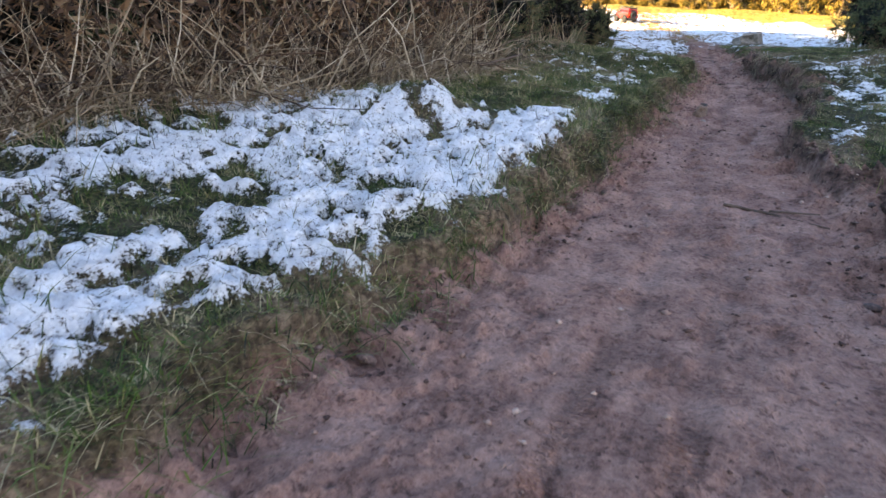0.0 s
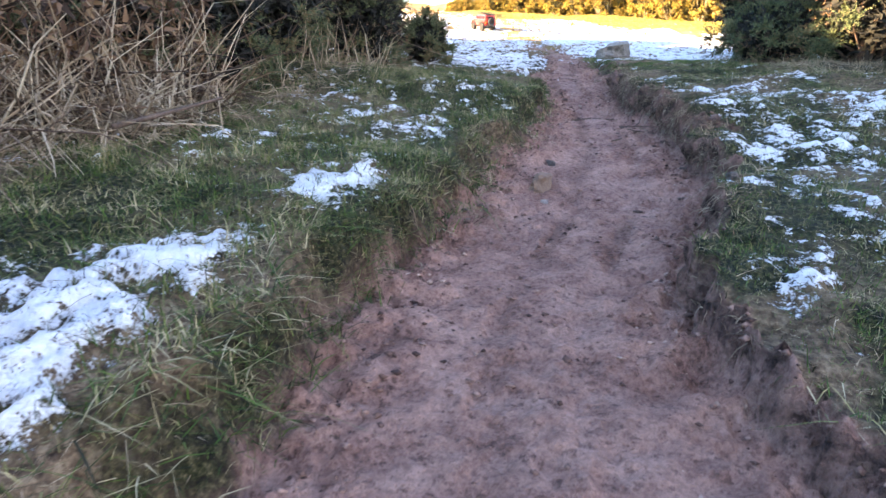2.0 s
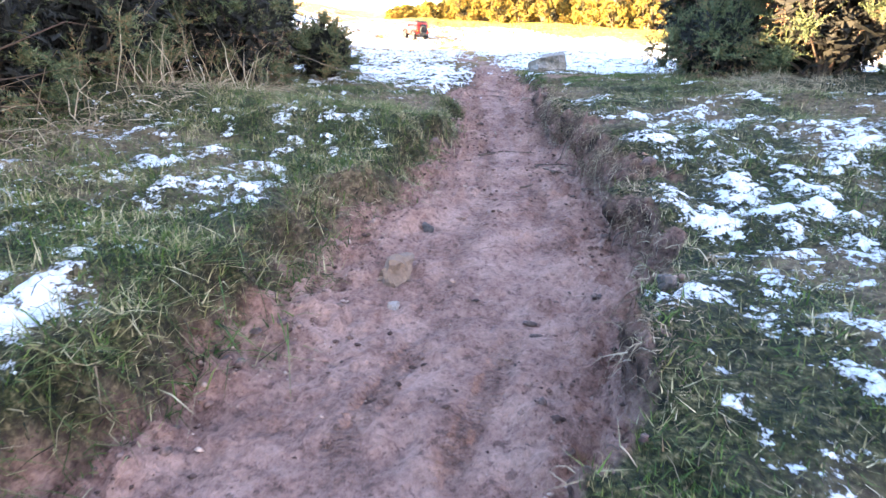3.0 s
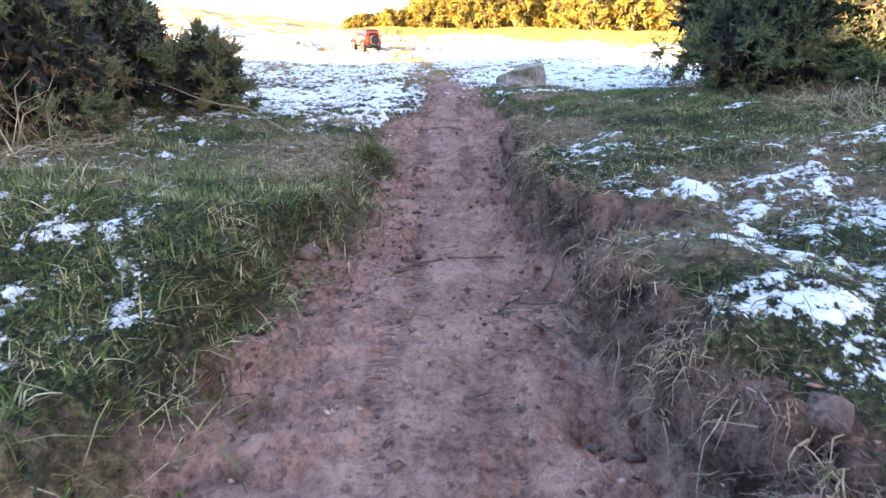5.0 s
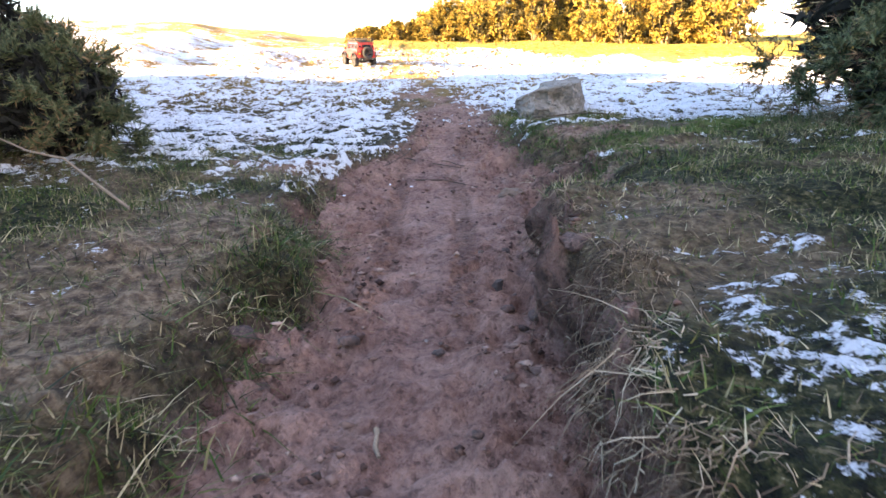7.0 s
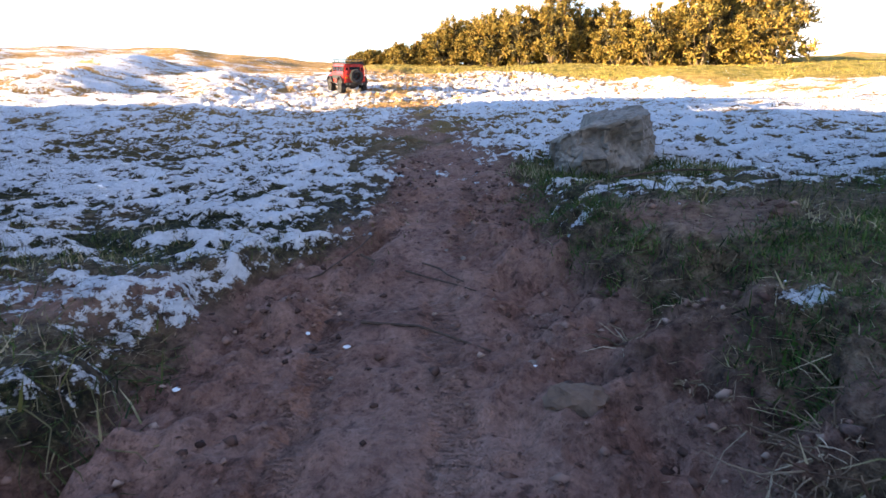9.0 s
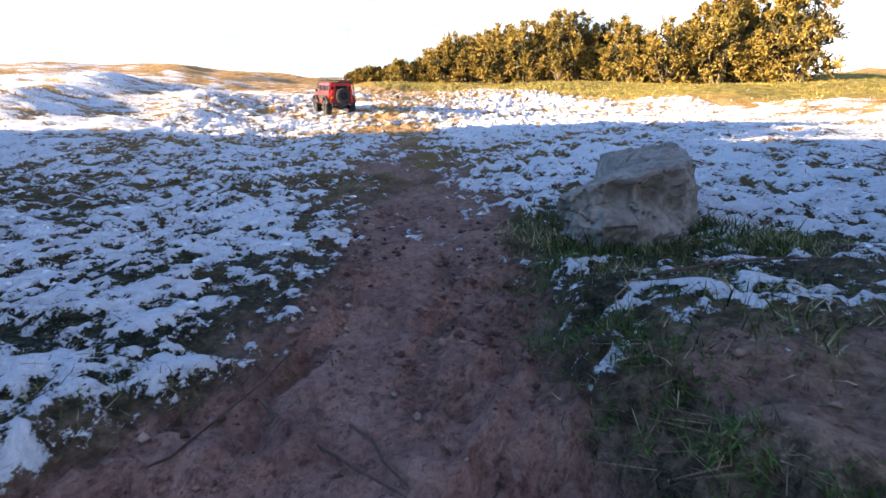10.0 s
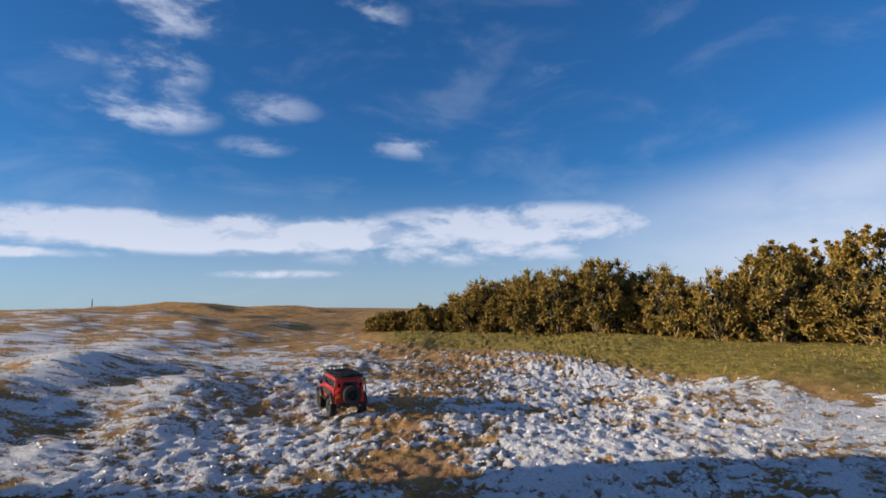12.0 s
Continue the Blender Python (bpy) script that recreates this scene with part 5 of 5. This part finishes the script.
octa = np.array([(1, 0, 0), (-1, 0, 0), (0, 1, 0), (0, -1, 0), (0, 0, 1), (0, 0, -1)], float)
of = np.array([(0, 2, 4), (2, 1, 4), (1, 3, 4), (3, 0, 4), (2, 0, 5), (1, 2, 5), (3, 1, 5), (0, 3, 5)])
size = .0016 + .0065 * rs.rand(len(cx)) ** 3.0
cv = octa[None] * rs.uniform(.6, 1.4, (len(cx), 6, 1)) * size[:, None, None] * np.array([1.2, 1, .7]) + rs.normal(size=(len(cx), 6, 3)) * size[:, None, None] * .2
cv += np.stack([cx, cy, cz + size * .3], 1)[:, None]
CRUMB = island("earth_crumbs", [(0, (.040, .022, .018)), (.5, (.13, .073, .058)), (.9, (.26, .16, .128)), (1, (.36, .25, .20))], .95)
tagged(new("earth_crumbs", mesh_np("earth_crumbs", cv.reshape(-1, 3), [(of[None] + 6 * np.arange(len(cx))[:, None, None]).reshape(-1, 3)], CRUMB)), "loose crumbs of reddish earth below the banks", "earth", kind="stuff")

# slumped blocks of earth in the eroded bank faces
rs = np.random.RandomState(57)
block = bmesh.new()
bmesh.ops.create_icosphere(block, subdivisions=2, radius=1)
bv = np.array([v.co[:] for v in block.verts])
bf = np.array([[v.index for v in f.verts] for f in block.faces])
block.free()
cy = np.concatenate([rs.uniform(5.6, 8.9, 150), rs.uniform(4.0, 8.8, 50)])
cx = np.concatenate([ramp(cy[:150], RIGHT_Y, RIGHT_X) + rs.uniform(-.05, .07, 150), ramp(cy[150:], LEFT_Y, LEFT_X) + rs.uniform(-.05, .04, 50)])
pp = ground_parts(cx, cy)
ok = pp[6] > .35
cx, cy, cz = cx[ok], cy[ok], pp[0][ok]
size = .007 + .017 * rs.rand(len(cx)) ** 1.5
cv = []
for k in range(len(cx)):
    p = bv * (1 + 1.5 * (fbm(bv[:, 0] + 3.1 * k, bv[:, 1] + bv[:, 2] * .7, 2.2, 4, 300 + k) - .5))[:, None]
    cv.append(p * size[k] * rs.uniform(.7, 1.5, 3) * np.array([1, 1, .62]) + np.array([cx[k], cy[k], cz[k] - size[k] * .3]))
CLOD = plain("clod_earth", (.105, .062, .050), .95, vary=.8, scale=26, bump=1.0)
banks = mesh_np("bank_blocks", np.concatenate(cv), [(bf[None] + len(bv) * np.arange(len(cx))[:, None, None]).reshape(-1, 3)], CLOD)
tagged(new("bank_blocks", banks), "dark slumped blocks of earth in the eroded bank", "earth", kind="stuff")
# clods of earth below the banks
rs = np.random.RandomState(53)
n = 2600
cx, cy = rs.uniform(.3, 1.75, n), rs.uniform(3.4, 9.0, n)
pp = ground_parts(cx, cy)
l, r = cx - ramp(cy, LEFT_Y, LEFT_X), ramp(cy, RIGHT_Y, RIGHT_X) - cx
ok = (pp[2] > .5) & (rs.rand(n) < np.maximum(smooth(.14, .0, l), smooth(.26, .02, r)) * smooth(.40, .58, fbm(cx, cy, 3.5, 2, 171)))
cx, cy, cz = cx[ok], cy[ok], pp[0][ok]
ball = bmesh.new()
bmesh.ops.create_icosphere(ball, subdivisions=1, radius=1)
bv = np.array([v.co[:] for v in ball.verts])
bf = np.array([[v.index for v in f.verts] for f in ball.faces])
ball.free()
size = .004 + .012 * rs.rand(len(cx)) ** 3
cv = bv[None] * rs.uniform(.65, 1.3, (len(cx), len(bv), 1)) * size[:, None, None] * rs.uniform(.6, 1.5, (len(cx), 1, 3)) * np.array([1.1, 1, .5])
cv += np.stack([cx, cy, cz + size * .0], 1)[:, None]
tagged(new("earth_clods", mesh_np("earth_clods", cv.reshape(-1, 3), [(bf[None] + len(bv) * np.arange(len(cx))[:, None, None]).reshape(-1, 3)], CLOD)), "rough clods of trodden reddish earth below the banks", "earth", kind="stuff")

# small lumps of snow on the tufts of the field
rs = np.random.RandomState(91)
n = 15000
cx, cy = rs.uniform(-1.8, 3.6, n), rs.uniform(9.6, 14.5, n)
pp = ground_parts(cx, cy)
ok = (pp[4] > -.06) & (rs.rand(n) < .6)
cx, cy, cz = cx[ok], cy[ok], pp[0][ok]
size = .002 + .007 * rs.rand(len(cx)) ** 1.6
cv = octa[None] * rs.uniform(.6, 1.4, (len(cx), 6, 1)) * size[:, None, None] * np.array([1.5, 1.2, .45]) + rs.normal(size=(len(cx), 6, 3)) * size[:, None, None] * .2
cv += np.stack([cx, cy, cz + size * .2], 1)[:, None]
SNOW = plain("snow_lumps", (.77, .79, .82), .85, vary=.06, scale=60, bump=.5)
tagged(new("snow_lumps", mesh_np("snow_lumps", cv.reshape(-1, 3), [(of[None] + 6 * np.arange(len(cx))[:, None, None]).reshape(-1, 3)], SNOW)), "crumbs of melting snow on the grass of the field", "snow", kind="stuff")

for k, (x, y, r) in enumerate([(1.305, 9.02, .009), (1.057, 9.058, .007), (0.984, 9.109, .006), (0.887, 8.933, .007)]):
    scrap = stone(x, y, (r * .9, r * .7, r * .22), 2.3 * k + 1, "small scrap of snow lying on trodden earth", SNOW)
    scrap.name = "snow_scrap"
    tagged(scrap, category="snow", group="scraps of snow")

# far marker post on the rise
post_z = ground_z(-25, 39.8)
tagged(part("post", box(bmesh.new(), (0, 0, .35), (.045, .045, .9), .008), BARK), "slim dark wooden post on the far rise", "post").location = (-25, 39.8, post_z)


# ---- bleached dead plants beside the path ----
def dead_plant(x, y, count, reach, seed):
    rs = np.random.RandomState(seed)
    a = rs.rand(count) * 2 * np.pi
    way = unit(np.stack([np.cos(a), np.sin(a), rs.uniform(.05, .8, count)], 1))
    z = ground_z(x, y)
    base = np.tile((x, y, z + .003), (count, 1)) + rs.normal(size=(count, 3)) * np.array([.008, .008, 0])
    v, f = stalks(base, way, rs.uniform(.4, 1, count) * reach, np.full(count, .0013), rs.uniform(.1, .8, count), rs)
    return tagged(new("dead_plant", mesh_np("dead_plant", v, [f], STRAW)), "bleached dead plant with splayed stems beside the path", "plant", "dead plants")


for k, (x, y, c, r) in enumerate([(1.42, 9.05, 22, .07), (1.47, 8.98, 16, .06), (1.50, 9.10, 14, .05), (1.60, 9.72, 10, .05), (.78, 6.9, 12, .06), (1.62, 6.3, 14, .07)]):
    dead_plant(x, y, c, r, 400 + k)

# ---- bring the whole place to its true size ----
for ob in list(scene.collection.objects):
    if ob.parent is None and ob.type in ("MESH", "EMPTY"):
        ob.matrix_world = Matrix.Scale(SIZE, 4) @ ob.matrix_basis
